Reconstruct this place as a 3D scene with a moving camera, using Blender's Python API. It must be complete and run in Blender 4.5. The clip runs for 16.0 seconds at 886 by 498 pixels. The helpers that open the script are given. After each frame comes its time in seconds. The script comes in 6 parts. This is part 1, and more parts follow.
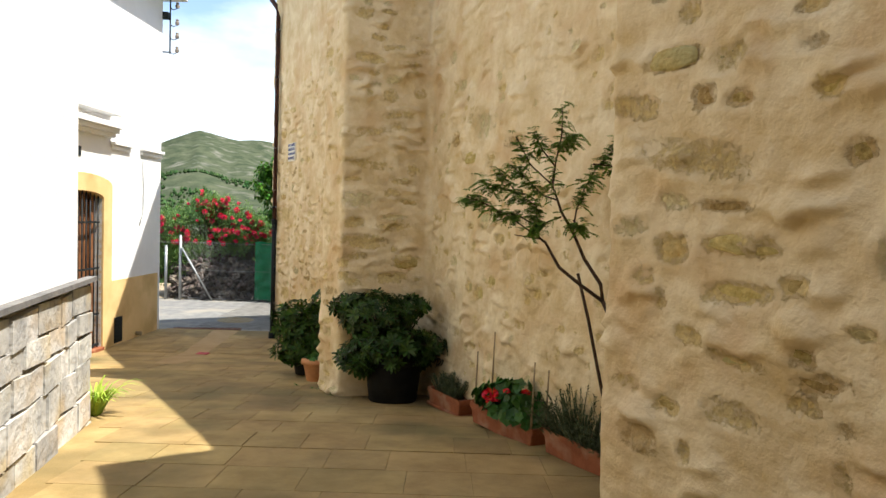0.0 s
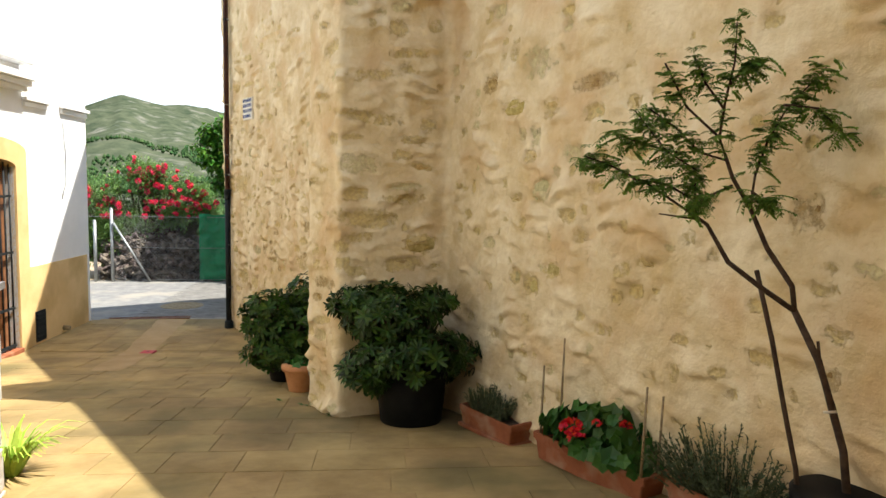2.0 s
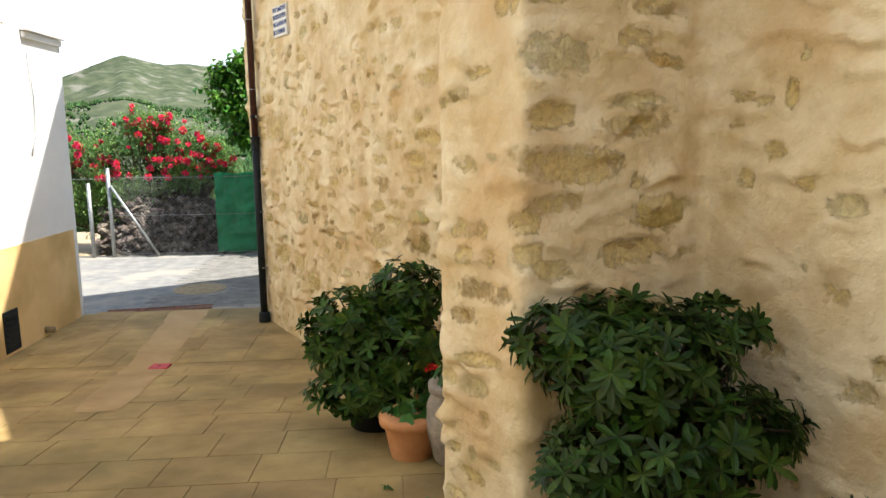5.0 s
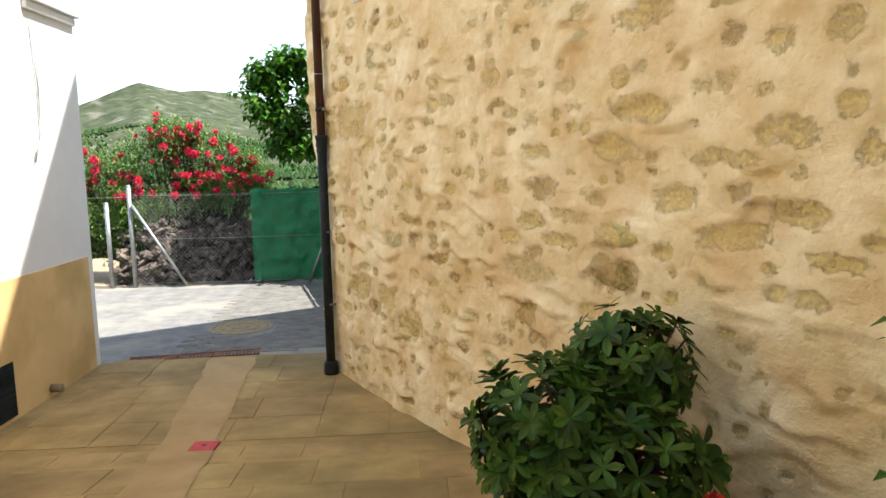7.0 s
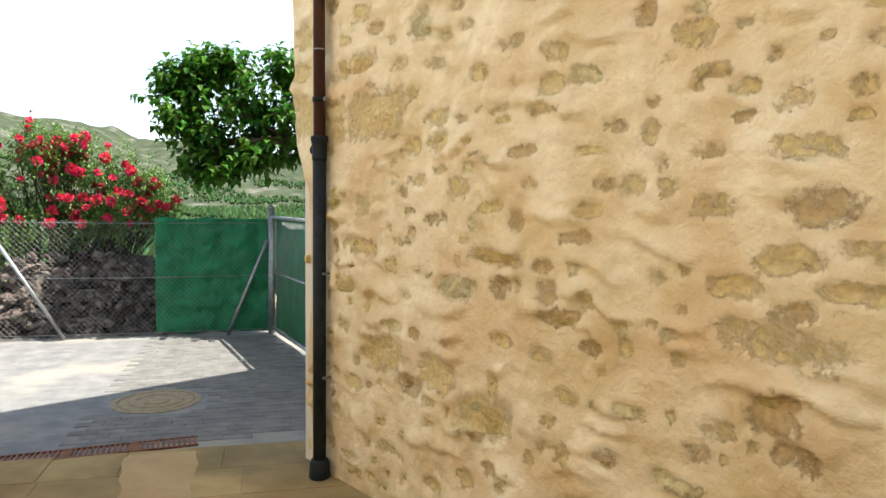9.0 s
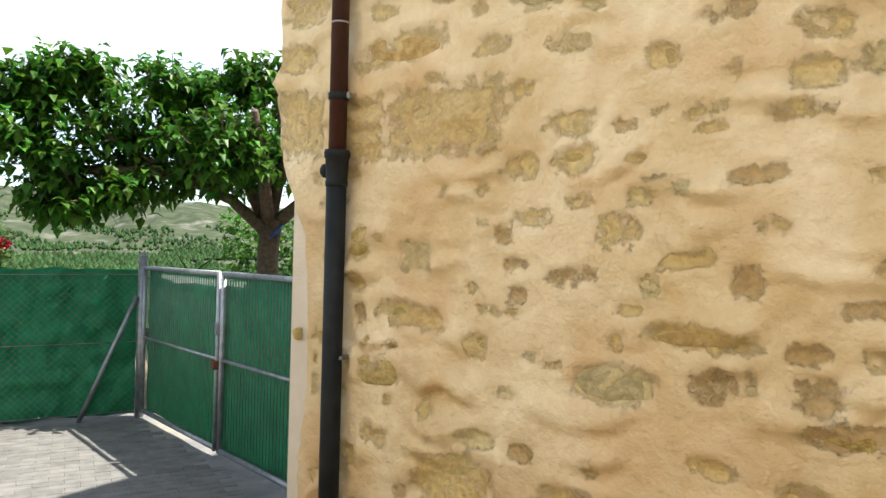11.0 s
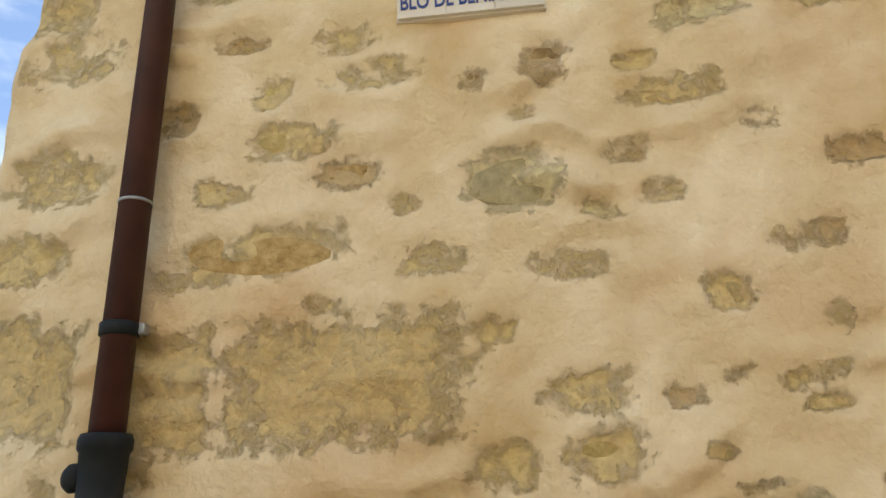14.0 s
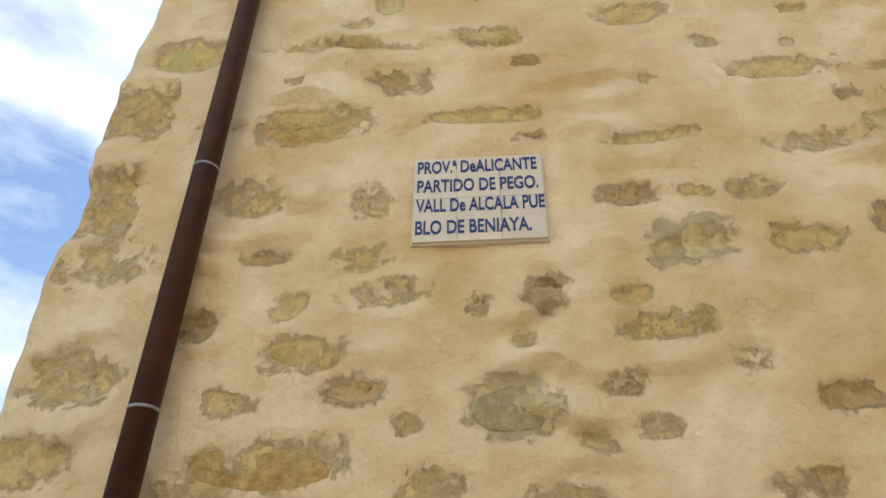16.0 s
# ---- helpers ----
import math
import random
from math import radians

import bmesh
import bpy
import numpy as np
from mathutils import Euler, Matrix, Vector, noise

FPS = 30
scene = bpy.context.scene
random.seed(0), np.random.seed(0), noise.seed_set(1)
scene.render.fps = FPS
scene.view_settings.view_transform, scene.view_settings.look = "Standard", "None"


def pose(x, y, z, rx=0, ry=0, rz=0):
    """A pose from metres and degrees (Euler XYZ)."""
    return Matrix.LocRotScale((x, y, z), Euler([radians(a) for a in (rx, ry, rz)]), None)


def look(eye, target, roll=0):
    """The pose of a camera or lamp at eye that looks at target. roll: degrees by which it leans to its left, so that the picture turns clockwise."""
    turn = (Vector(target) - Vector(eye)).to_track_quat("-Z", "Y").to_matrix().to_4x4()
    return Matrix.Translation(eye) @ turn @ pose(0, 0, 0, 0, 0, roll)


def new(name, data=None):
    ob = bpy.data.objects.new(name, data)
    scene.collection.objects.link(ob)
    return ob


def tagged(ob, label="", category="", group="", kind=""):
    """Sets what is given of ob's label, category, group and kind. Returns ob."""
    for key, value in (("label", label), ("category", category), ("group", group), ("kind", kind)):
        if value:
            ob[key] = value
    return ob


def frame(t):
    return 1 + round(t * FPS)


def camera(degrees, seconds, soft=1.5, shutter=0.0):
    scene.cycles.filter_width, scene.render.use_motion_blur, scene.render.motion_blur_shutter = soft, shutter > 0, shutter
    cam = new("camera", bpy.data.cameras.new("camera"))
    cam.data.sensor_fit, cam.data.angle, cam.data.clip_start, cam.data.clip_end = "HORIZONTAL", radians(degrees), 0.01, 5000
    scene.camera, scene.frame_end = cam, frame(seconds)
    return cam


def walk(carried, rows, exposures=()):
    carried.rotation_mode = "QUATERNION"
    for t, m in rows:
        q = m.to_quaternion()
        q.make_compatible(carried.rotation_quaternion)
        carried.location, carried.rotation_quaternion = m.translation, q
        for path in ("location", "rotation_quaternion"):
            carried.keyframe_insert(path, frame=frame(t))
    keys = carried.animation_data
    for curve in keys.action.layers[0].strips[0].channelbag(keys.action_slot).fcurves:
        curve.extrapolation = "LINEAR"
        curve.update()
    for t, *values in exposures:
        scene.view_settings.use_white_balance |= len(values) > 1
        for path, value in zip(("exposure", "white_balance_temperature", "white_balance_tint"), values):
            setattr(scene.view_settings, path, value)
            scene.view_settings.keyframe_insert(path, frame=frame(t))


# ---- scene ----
cam = camera(64.3, 16.0)
METRES, EYE, TILT, LEAN, TURN = 12.0, 2.19, 0.0, 0.0, 0.0
ROWS = [
    (0.0, 0.0, 0.0, 0.0, 0.08, -2.52, -1.78),
    (0.5, -0.0176, 0.0313, 0.0005, -2.4, -3.3, -2.3),
    (1.0, -0.0281, 0.0665, -0.0, -1.29, -3.52, -1.02),
    (1.5, -0.0441, 0.0987, -0.0008, -1.22, -4.43, -1.78),
    (2.0, -0.0584, 0.1296, 0.0013, -5.1, -5.26, -0.98),
    (2.5, -0.0669, 0.1642, 0.0006, -2.57, -6.25, -0.41),
    (3.0, -0.0836, 0.1965, -0.0003, -5.64, -6.29, -1.3),
    (3.5, -0.094, 0.2333, -0.0034, -5.19, -7.17, -0.07),
    (6.0, -0.1582, 0.4365, -0.0188, -4.84, -9.26, 1.01),
    (6.5, -0.1761, 0.4715, -0.0235, -8.3, -7.44, -0.1),
    (7.0, -0.1911, 0.5123, -0.0288, -3.6, -7.19, 1.32),
    (7.5, -0.2127, 0.5491, -0.0339, -2.42, -8.11, 0.44),
    (8.0, -0.2312, 0.5878, -0.0374, -6.24, -6.65, -0.26),
    (10.5, -0.3149, 0.765, -0.044, -22.68, -0.86, -0.87),
    (11.0, -0.3225, 0.7968, -0.0437, -28.04, 0.58, -1.38),
    (11.5, -0.3289, 0.8284, -0.0414, -35.06, 1.48, -0.84),
    (12.0, -0.3255, 0.8568, -0.0397, -38.66, 6.12, 0.55),
    (12.5, -0.3267, 0.8797, -0.0381, -48.95, 7.87, 1.66),
    (13.0, -0.3161, 0.8925, -0.0354, -51.36, 12.92, 2.02),
    (13.5, -0.311, 0.9013, -0.0305, -52.47, 16.71, 1.98),
    (14.0, -0.3114, 0.9052, -0.0253, -55.03, 21.11, 2.51),
    (14.5, -0.3131, 0.9033, -0.0223, -55.43, 25.58, 2.48),
    (15.0, -0.3162, 0.9021, -0.0201, -55.1, 29.23, 1.47),
    (15.5, -0.3187, 0.9004, -0.0188, -55.98, 32.35, -0.51),
    (16.0, -0.319, 0.9, -0.018, -56.14, 34.56, -0.35),
]
walk(cam, [(t, pose(0, 0, EYE, TILT, LEAN, TURN) @ pose(METRES * x, METRES * y, METRES * z, 90 + pitch, roll, yaw)) for t, x, y, z, yaw, pitch, roll in ROWS],
     exposures=((0.0, 1.30), (1.5, 1.45), (2.5, 1.5), (3.5, 1.55), (6.0, 1.66), (8.0, 1.64), (10.5, 1.60), (12.5, 1.40), (14.5, 1.12), (16.0, 1.07)))

# ---- world and sun ----
SUN_TO = Vector((3.49, -1.03, 6.9)).normalized()
world = bpy.data.worlds.new("sky")
scene.world = world
world.use_nodes = True
wn, wl = world.node_tree.nodes, world.node_tree.links
wn.clear()
sky = wn.new("ShaderNodeTexSky")
sky.sky_type = "NISHITA"
sky.sun_disc = False
sky.sun_elevation = math.asin(SUN_TO.z)
sky.sun_rotation = math.atan2(SUN_TO.x, SUN_TO.y)
sky.dust_density = 0.6
wtc = wn.new("ShaderNodeTexCoord")
wmap = wn.new("ShaderNodeMapping")
wmap.inputs["Scale"].default_value = (1.0, 1.0, 2.6)
wno = wn.new("ShaderNodeTexNoise")
wno.inputs["Scale"].default_value = 2.3
wno.inputs["Detail"].default_value = 8
wno.inputs["Roughness"].default_value = 0.55
wramp = wn.new("ShaderNodeValToRGB")
wramp.color_ramp.elements[0].position = 0.43
wramp.color_ramp.elements[1].position = 0.68
wmix = wn.new("ShaderNodeMixRGB")
wmix.inputs[2].default_value = (5.9, 6.25, 6.6, 1)
wbg = wn.new("ShaderNodeBackground")
wbg.inputs["Strength"].default_value = 0.11
wout = wn.new("ShaderNodeOutputWorld")
wl.new(wtc.outputs["Generated"], wmap.inputs[0])
wl.new(wmap.outputs[0], wno.inputs["Vector"])
wl.new(wno.outputs["Fac"], wramp.inputs[0])
wl.new(wramp.outputs[0], wmix.inputs[0])
wl.new(sky.outputs[0], wmix.inputs[1])
wl.new(wmix.outputs[0], wbg.inputs[0])
wl.new(wbg.outputs[0], wout.inputs[0])
sun_data = bpy.data.lights.new("sun", "SUN")
sun_data.energy, sun_data.angle, sun_data.color = 4.2, radians(0.53), (1.0, 0.95, 0.87)
sun = new("sun", sun_data)
sun.matrix_world = look(SUN_TO * 60, (0, 0, 0))


# ---- materials ----
def mat(name, a, b, scale=6.0, rough=0.8, bump=0.3, fine=60.0, dist=0.01, metal=0.0, c=None, cscale=1.2, cpos=(0.5, 0.66), rnd=0.0, island=False, trans=0.0, spec=0.4):
    """Two colours mixed by noise at one scale, a third in large patches, fine relief, and a change of value piece by piece."""
    m = bpy.data.materials.new(name)
    m.use_nodes = True
    nt = m.node_tree
    n, l = nt.nodes, nt.links
    p = n["Principled BSDF"]
    tc = n.new("ShaderNodeTexCoord")
    geo = n.new("ShaderNodeNewGeometry")
    n1 = n.new("ShaderNodeTexNoise")
    n1.inputs["Scale"].default_value, n1.inputs["Detail"].default_value = scale, 8
    n1.inputs["Roughness"].default_value = 0.62
    l.new(geo.outputs["Position"], n1.inputs["Vector"])
    r1 = n.new("ShaderNodeValToRGB")
    r1.color_ramp.elements[0].position, r1.color_ramp.elements[1].position = 0.34, 0.68
    r1.color_ramp.elements[0].color, r1.color_ramp.elements[1].color = (*a, 1), (*b, 1)
    l.new(n1.outputs["Fac"], r1.inputs[0])
    col = r1.outputs[0]
    if c:
        n2 = n.new("ShaderNodeTexNoise")
        n2.inputs["Scale"].default_value, n2.inputs["Detail"].default_value = cscale, 5
        l.new(geo.outputs["Position"], n2.inputs["Vector"])
        r2 = n.new("ShaderNodeValToRGB")
        r2.color_ramp.elements[0].position, r2.color_ramp.elements[1].position = cpos
        l.new(n2.outputs["Fac"], r2.inputs[0])
        mx = n.new("ShaderNodeMixRGB")
        l.new(r2.outputs[0], mx.inputs[0])
        l.new(col, mx.inputs[1])
        mx.inputs[2].default_value = (*c, 1)
        col = mx.outputs[0]
    if rnd:
        hs = n.new("ShaderNodeHueSaturation")
        if island:
            src = geo.outputs["Random Per Island"]
        else:
            oi = n.new("ShaderNodeObjectInfo")
            src = oi.outputs["Random"]
        mr = n.new("ShaderNodeMapRange")
        mr.inputs[3].default_value, mr.inputs[4].default_value = 1 - rnd, 1 + rnd
        l.new(src, mr.inputs[0])
        l.new(mr.outputs[0], hs.inputs["Value"])
        mr2 = n.new("ShaderNodeMapRange")
        mr2.inputs[3].default_value, mr2.inputs[4].default_value = 0.5 - rnd * 0.06, 0.5 + rnd * 0.06
        mul = n.new("ShaderNodeMath")
        mul.operation = "MULTIPLY"
        mul.inputs[1].default_value = 7.31
        fr = n.new("ShaderNodeMath")
        fr.operation = "FRACT"
        l.new(src, mul.inputs[0])
        l.new(mul.outputs[0], fr.inputs[0])
        l.new(fr.outputs[0], mr2.inputs[0])
        l.new(mr2.outputs[0], hs.inputs["Hue"])
        l.new(col, hs.inputs["Color"])
        col = hs.outputs[0]
    l.new(col, p.inputs["Base Color"])
    p.inputs["Roughness"].default_value, p.inputs["Metallic"].default_value = rough, metal
    p.inputs["Specular IOR Level"].default_value = spec
    if bump:
        n3 = n.new("ShaderNodeTexNoise")
        n3.inputs["Scale"].default_value, n3.inputs["Detail"].default_value = fine, 6
        l.new(geo.outputs["Position"], n3.inputs["Vector"])
        bp = n.new("ShaderNodeBump")
        bp.inputs["Strength"].default_value, bp.inputs["Distance"].default_value = bump, dist
        l.new(n3.outputs["Fac"], bp.inputs["Height"])
        l.new(bp.outputs[0], p.inputs["Normal"])
    if trans:
        td = n.new("ShaderNodeBsdfTranslucent")
        l.new(col, td.inputs[0])
        ms = n.new("ShaderNodeMixShader")
        ms.inputs[0].default_value = trans
        l.new(p.outputs[0], ms.inputs[1])
        l.new(td.outputs[0], ms.inputs[2])
        l.new(ms.outputs[0], n["Material Output"].inputs[0])
    return m


M_PLASTER = mat("lime_mortar", (0.61, 0.46, 0.235), (0.82, 0.705, 0.475), 3.4, 0.92, 0.8, 13, 0.026, c=(0.60, 0.41, 0.205), cscale=2.3, cpos=(0.50, 0.74))


def show_stone(m):
    """Where the mortar is thin, the stone under it shows, with ragged edges; 'bare' and 'tone' come with the wall's mesh."""
    n, l = m.node_tree.nodes, m.node_tree.links
    p = n["Principled BSDF"]
    src = p.inputs["Base Color"].links[0].from_socket
    geo = n.new("ShaderNodeNewGeometry")
    bare, tone = n.new("ShaderNodeAttribute"), n.new("ShaderNodeAttribute")
    bare.attribute_name, tone.attribute_name = "bare", "tone"
    rag, pit = n.new("ShaderNodeTexNoise"), n.new("ShaderNodeTexNoise")
    rag.inputs["Scale"].default_value, rag.inputs["Detail"].default_value = 19, 7
    rag.inputs["Roughness"].default_value = 0.68
    pit.inputs["Scale"].default_value, pit.inputs["Detail"].default_value = 42, 6
    for q in (rag, pit):
        l.new(geo.outputs["Position"], q.inputs["Vector"])
    add = n.new("ShaderNodeMath")
    add.operation = "MULTIPLY_ADD"
    add.inputs[1].default_value, add.inputs[2].default_value = 2.9, -1.45
    l.new(rag.outputs["Fac"], add.inputs[0])
    tot = n.new("ShaderNodeMath")
    tot.operation = "ADD"
    l.new(add.outputs[0], tot.inputs[0])
    l.new(bare.outputs["Fac"], tot.inputs[1])
    mr = n.new("ShaderNodeMapRange")
    mr.interpolation_type = "SMOOTHSTEP"
    mr.inputs[1].default_value, mr.inputs[2].default_value = 0.30, 0.85
    mr.inputs[4].default_value = 0.62
    l.new(tot.outputs[0], mr.inputs[0])
    cut = n.new("ShaderNodeMath")
    cut.operation = "MULTIPLY"
    gate_ = n.new("ShaderNodeMapRange")
    gate_.inputs[1].default_value, gate_.inputs[2].default_value = 0.02, 0.3
    l.new(bare.outputs["Fac"], gate_.inputs[0])
    l.new(mr.outputs[0], cut.inputs[0])
    l.new(gate_.outputs[0], cut.inputs[1])
    ramp = n.new("ShaderNodeValToRGB")
    ramp.color_ramp.elements[0].color, ramp.color_ramp.elements[1].color = (0.35, 0.225, 0.07, 1), (0.56, 0.49, 0.24, 1)
    mid = ramp.color_ramp.elements.new(0.5)
    mid.color = (0.545, 0.405, 0.135, 1)
    l.new(tone.outputs["Fac"], ramp.inputs[0])
    grain = n.new("ShaderNodeMixRGB")
    grain.blend_type = "OVERLAY"
    grain.inputs[0].default_value = 0.7
    l.new(ramp.outputs[0], grain.inputs[1])
    l.new(pit.outputs["Fac"], grain.inputs[2])
    mx = n.new("ShaderNodeMixRGB")
    l.new(cut.outputs[0], mx.inputs[0])
    l.new(src, mx.inputs[1])
    l.new(grain.outputs[0], mx.inputs[2])
    l.new(mx.outputs[0], p.inputs["Base Color"])
    b1_ = p.inputs["Normal"].links[0].from_node
    hgt = n.new("ShaderNodeMath")
    hgt.operation = "MULTIPLY"
    l.new(cut.outputs[0], hgt.inputs[0])
    l.new(pit.outputs["Fac"], hgt.inputs[1])
    bp = n.new("ShaderNodeBump")
    bp.inputs["Strength"].default_value, bp.inputs["Distance"].default_value = 1.0, 0.02
    bp.invert = True
    l.new(hgt.outputs[0], bp.inputs["Height"])
    l.new(b1_.outputs[0], bp.inputs["Normal"])
    fine = n.new("ShaderNodeTexNoise")
    fine.inputs["Scale"].default_value, fine.inputs["Detail"].default_value = 75, 5
    l.new(geo.outputs["Position"], fine.inputs["Vector"])
    fb = n.new("ShaderNodeBump")
    fb.inputs["Strength"].default_value, fb.inputs["Distance"].default_value = 0.45, 0.006
    l.new(fine.outputs["Fac"], fb.inputs["Height"])
    l.new(bp.outputs[0], fb.inputs["Normal"])
    l.new(fb.outputs[0], p.inputs["Normal"])


show_stone(M_PLASTER)
M_STONE = mat("ochre_stone", (0.38, 0.27, 0.085), (0.61, 0.47, 0.195), 30, 0.92, 0.9, 42, 0.02, c=(0.42, 0.36, 0.17), cscale=4.0, rnd=0.2)
M_GREYSTONE = mat("grey_stone", (0.38, 0.335, 0.165), (0.57, 0.505, 0.275), 30, 0.92, 0.9, 42, 0.02, rnd=0.2)
M_BROWNSTONE = mat("brown_stone", (0.24, 0.155, 0.05), (0.52, 0.39, 0.15), 32, 0.92, 1.0, 50, 0.02, rnd=0.2)
M_WHITE = mat("white_paint", (0.74, 0.74, 0.73), (0.83, 0.83, 0.82), 1.3, 0.85, 0.25, 30, 0.01)
M_OCHRE = mat("ochre_paint", (0.66, 0.46, 0.20), (0.75, 0.54, 0.26), 2.2, 0.85, 0.25, 30, 0.01, c=(0.55, 0.37, 0.15), cscale=1.5)
M_SLATE = mat("plinth_stone", (0.30, 0.30, 0.29), (0.60, 0.58, 0.53), 4, 0.8, 0.8, 18, 0.02, c=(0.42, 0.35, 0.24), cscale=2.5, rnd=0.25)
M_JOINT = mat("plinth_mortar", (0.30, 0.27, 0.22), (0.42, 0.38, 0.31), 9, 0.95, 0.5)
M_CAP = mat("dark_slate", (0.10, 0.10, 0.10), (0.20, 0.19, 0.18), 7, 0.8, 0.6)
M_PAVE = mat("ochre_concrete", (0.235, 0.158, 0.057), (0.40, 0.285, 0.12), 2.2, 0.9, 0.35, 70, 0.006, c=(0.125, 0.098, 0.038), cscale=0.9, cpos=(0.45, 0.72))
M_TILE = mat("stamped_concrete", (0.235, 0.158, 0.057), (0.40, 0.285, 0.12), 2.4, 0.88, 0.4, 60, 0.006, c=(0.125, 0.098, 0.038), cscale=0.9, cpos=(0.45, 0.72), rnd=0.08)
M_PATCH = mat("sandy_patch", (0.31, 0.205, 0.092), (0.40, 0.28, 0.137), 3, 0.9, 0.4, 60, 0.005)
M_ROAD = mat("grey_road", (0.13, 0.13, 0.128), (0.22, 0.215, 0.20), 5, 0.92, 0.4, 80, 0.006, c=(0.26, 0.24, 0.20), cscale=1.0)
M_PAVER = mat("grey_paver", (0.11, 0.106, 0.097), (0.19, 0.182, 0.165), 6, 0.92, 0.4, 80, 0.006, rnd=0.1)
M_IRON = mat("cast_iron", (0.008, 0.011, 0.012), (0.02, 0.024, 0.026), 9, 0.6, 0.3, 60, 0.003, spec=0.2)
M_BROWNPIPE = mat("brown_pipe", (0.035, 0.011, 0.009), (0.065, 0.02, 0.014), 7, 0.5, 0.1, 50, 0.003)
M_ZINC = mat("galvanised_steel", (0.26, 0.27, 0.27), (0.42, 0.43, 0.43), 14, 0.5, 0.15, 60, 0.002, metal=0.75)
M_WIRE = mat("dull_wire", (0.15, 0.15, 0.15), (0.24, 0.24, 0.235), 14, 0.6, 0.0, metal=0.5)
M_RUST = mat("rusty_iron", (0.10, 0.03, 0.015), (0.22, 0.09, 0.04), 15, 0.8, 0.4)
M_TERRA = mat("terracotta", (0.20, 0.058, 0.022), (0.30, 0.10, 0.042), 8, 0.85, 0.25, 60, 0.004, c=(0.32, 0.17, 0.10), cscale=5)
M_TERRA2 = mat("pale_terracotta", (0.46, 0.20, 0.08), (0.60, 0.30, 0.13), 8, 0.85, 0.25, 60, 0.004)
M_BLACKPOT = mat("black_plastic", (0.004, 0.0045, 0.004), (0.012, 0.012, 0.011), 8, 0.65, 0.1, 60, 0.003, spec=0.12)
M_URN = mat("weathered_clay", (0.16, 0.14, 0.12), (0.36, 0.31, 0.25), 9, 0.9, 0.5)
M_SOIL = mat("soil", (0.03, 0.02, 0.012), (0.08, 0.055, 0.035), 30, 1.0, 1.0, 80, 0.02)
M_BARK = mat("bark", (0.07, 0.045, 0.03), (0.16, 0.11, 0.075), 22, 0.95, 0.9, 60, 0.012)
M_TWIG = mat("stem", (0.035, 0.02, 0.012), (0.085, 0.052, 0.032), 25, 0.9, 0.4)
M_STAKE = mat("cane", (0.22, 0.16, 0.09), (0.38, 0.29, 0.17), 25, 0.85, 0.3)
M_LEAF_D = mat("dark_leaf", (0.012, 0.032, 0.004), (0.048, 0.096, 0.012), 9, 0.38, 0.0, rnd=0.4, island=True, trans=0.18, spec=0.2)
M_LEAF_M = mat("whorled_leaf", (0.016, 0.044, 0.005), (0.066, 0.13, 0.016), 9, 0.4, 0.0, rnd=0.4, island=True, trans=0.22, spec=0.2)
M_LEAF_F = mat("feathery_leaf", (0.085, 0.165, 0.02), (0.17, 0.28, 0.045), 9, 0.6, 0.0, rnd=0.35, island=True, trans=0.3, spec=0.2)
M_LEAF_G = mat("geranium_leaf", (0.024, 0.085, 0.010), (0.058, 0.16, 0.022), 9, 0.5, 0.0, rnd=0.35, island=True, trans=0.25)
M_LEAF_L = mat("lavender_leaf", (0.055, 0.075, 0.035), (0.11, 0.135, 0.065), 9, 0.8, 0.0, rnd=0.35, island=True, trans=0.15, spec=0.2)
M_LEAF_Y = mat("lime_leaf", (0.22, 0.34, 0.03), (0.36, 0.48, 0.06), 9, 0.5, 0.0, rnd=0.3, island=True, trans=0.3)
M_LEAF_T = mat("mulberry_leaf", (0.035, 0.115, 0.010), (0.085, 0.22, 0.022), 5, 0.42, 0.0, rnd=0.4, island=True, trans=0.35, spec=0.2)
M_LEAF_R = mat("rose_leaf", (0.08, 0.17, 0.03), (0.16, 0.27, 0.06), 5, 0.5, 0.0, rnd=0.4, island=True, trans=0.3)
M_RED = mat("red_petal", (0.55, 0.008, 0.012), (0.75, 0.02, 0.02), 20, 0.6, 0.0, rnd=0.25, island=True, trans=0.2)
M_PINK = mat("crimson_petal", (0.62, 0.02, 0.07), (0.85, 0.07, 0.17), 9, 0.6, 0.0, rnd=0.3, island=True, trans=0.25)
M_WOOD = mat("door_wood", (0.14, 0.055, 0.022), (0.27, 0.12, 0.05), 8, 0.55, 0.3, 40, 0.004)
M_DEADWOOD = mat("dead_wood", (0.016, 0.012, 0.010), (0.20, 0.16, 0.13), 9, 0.95, 1.0, 30, 0.03, rnd=0.45)
M_REDTILE = mat("red_cover", (0.36, 0.035, 0.045), (0.50, 0.07, 0.08), 14, 0.7, 0.3)
M_TANIRON = mat("tan_iron", (0.20, 0.155, 0.085), (0.32, 0.25, 0.15), 16, 0.85, 0.5, 90, 0.004)
M_GREEN = mat("green_shade_cloth", (0.008, 0.20, 0.075), (0.018, 0.32, 0.13), 4, 0.55, 0.5, 9, 0.03, trans=0.3)
M_GLAZE = mat("glazed_tile", (0.64, 0.59, 0.48), (0.72, 0.68, 0.57), 9, 0.3, 0.1, 60, 0.002, rnd=0.03)
M_BLUE = mat("cobalt_lettering", (0.015, 0.035, 0.17), (0.035, 0.07, 0.26), 30, 0.4, 0.0)
M_ROOF = mat("clay_roof_tile", (0.30, 0.15, 0.08), (0.46, 0.27, 0.16), 6, 0.9, 0.5, rnd=0.2)
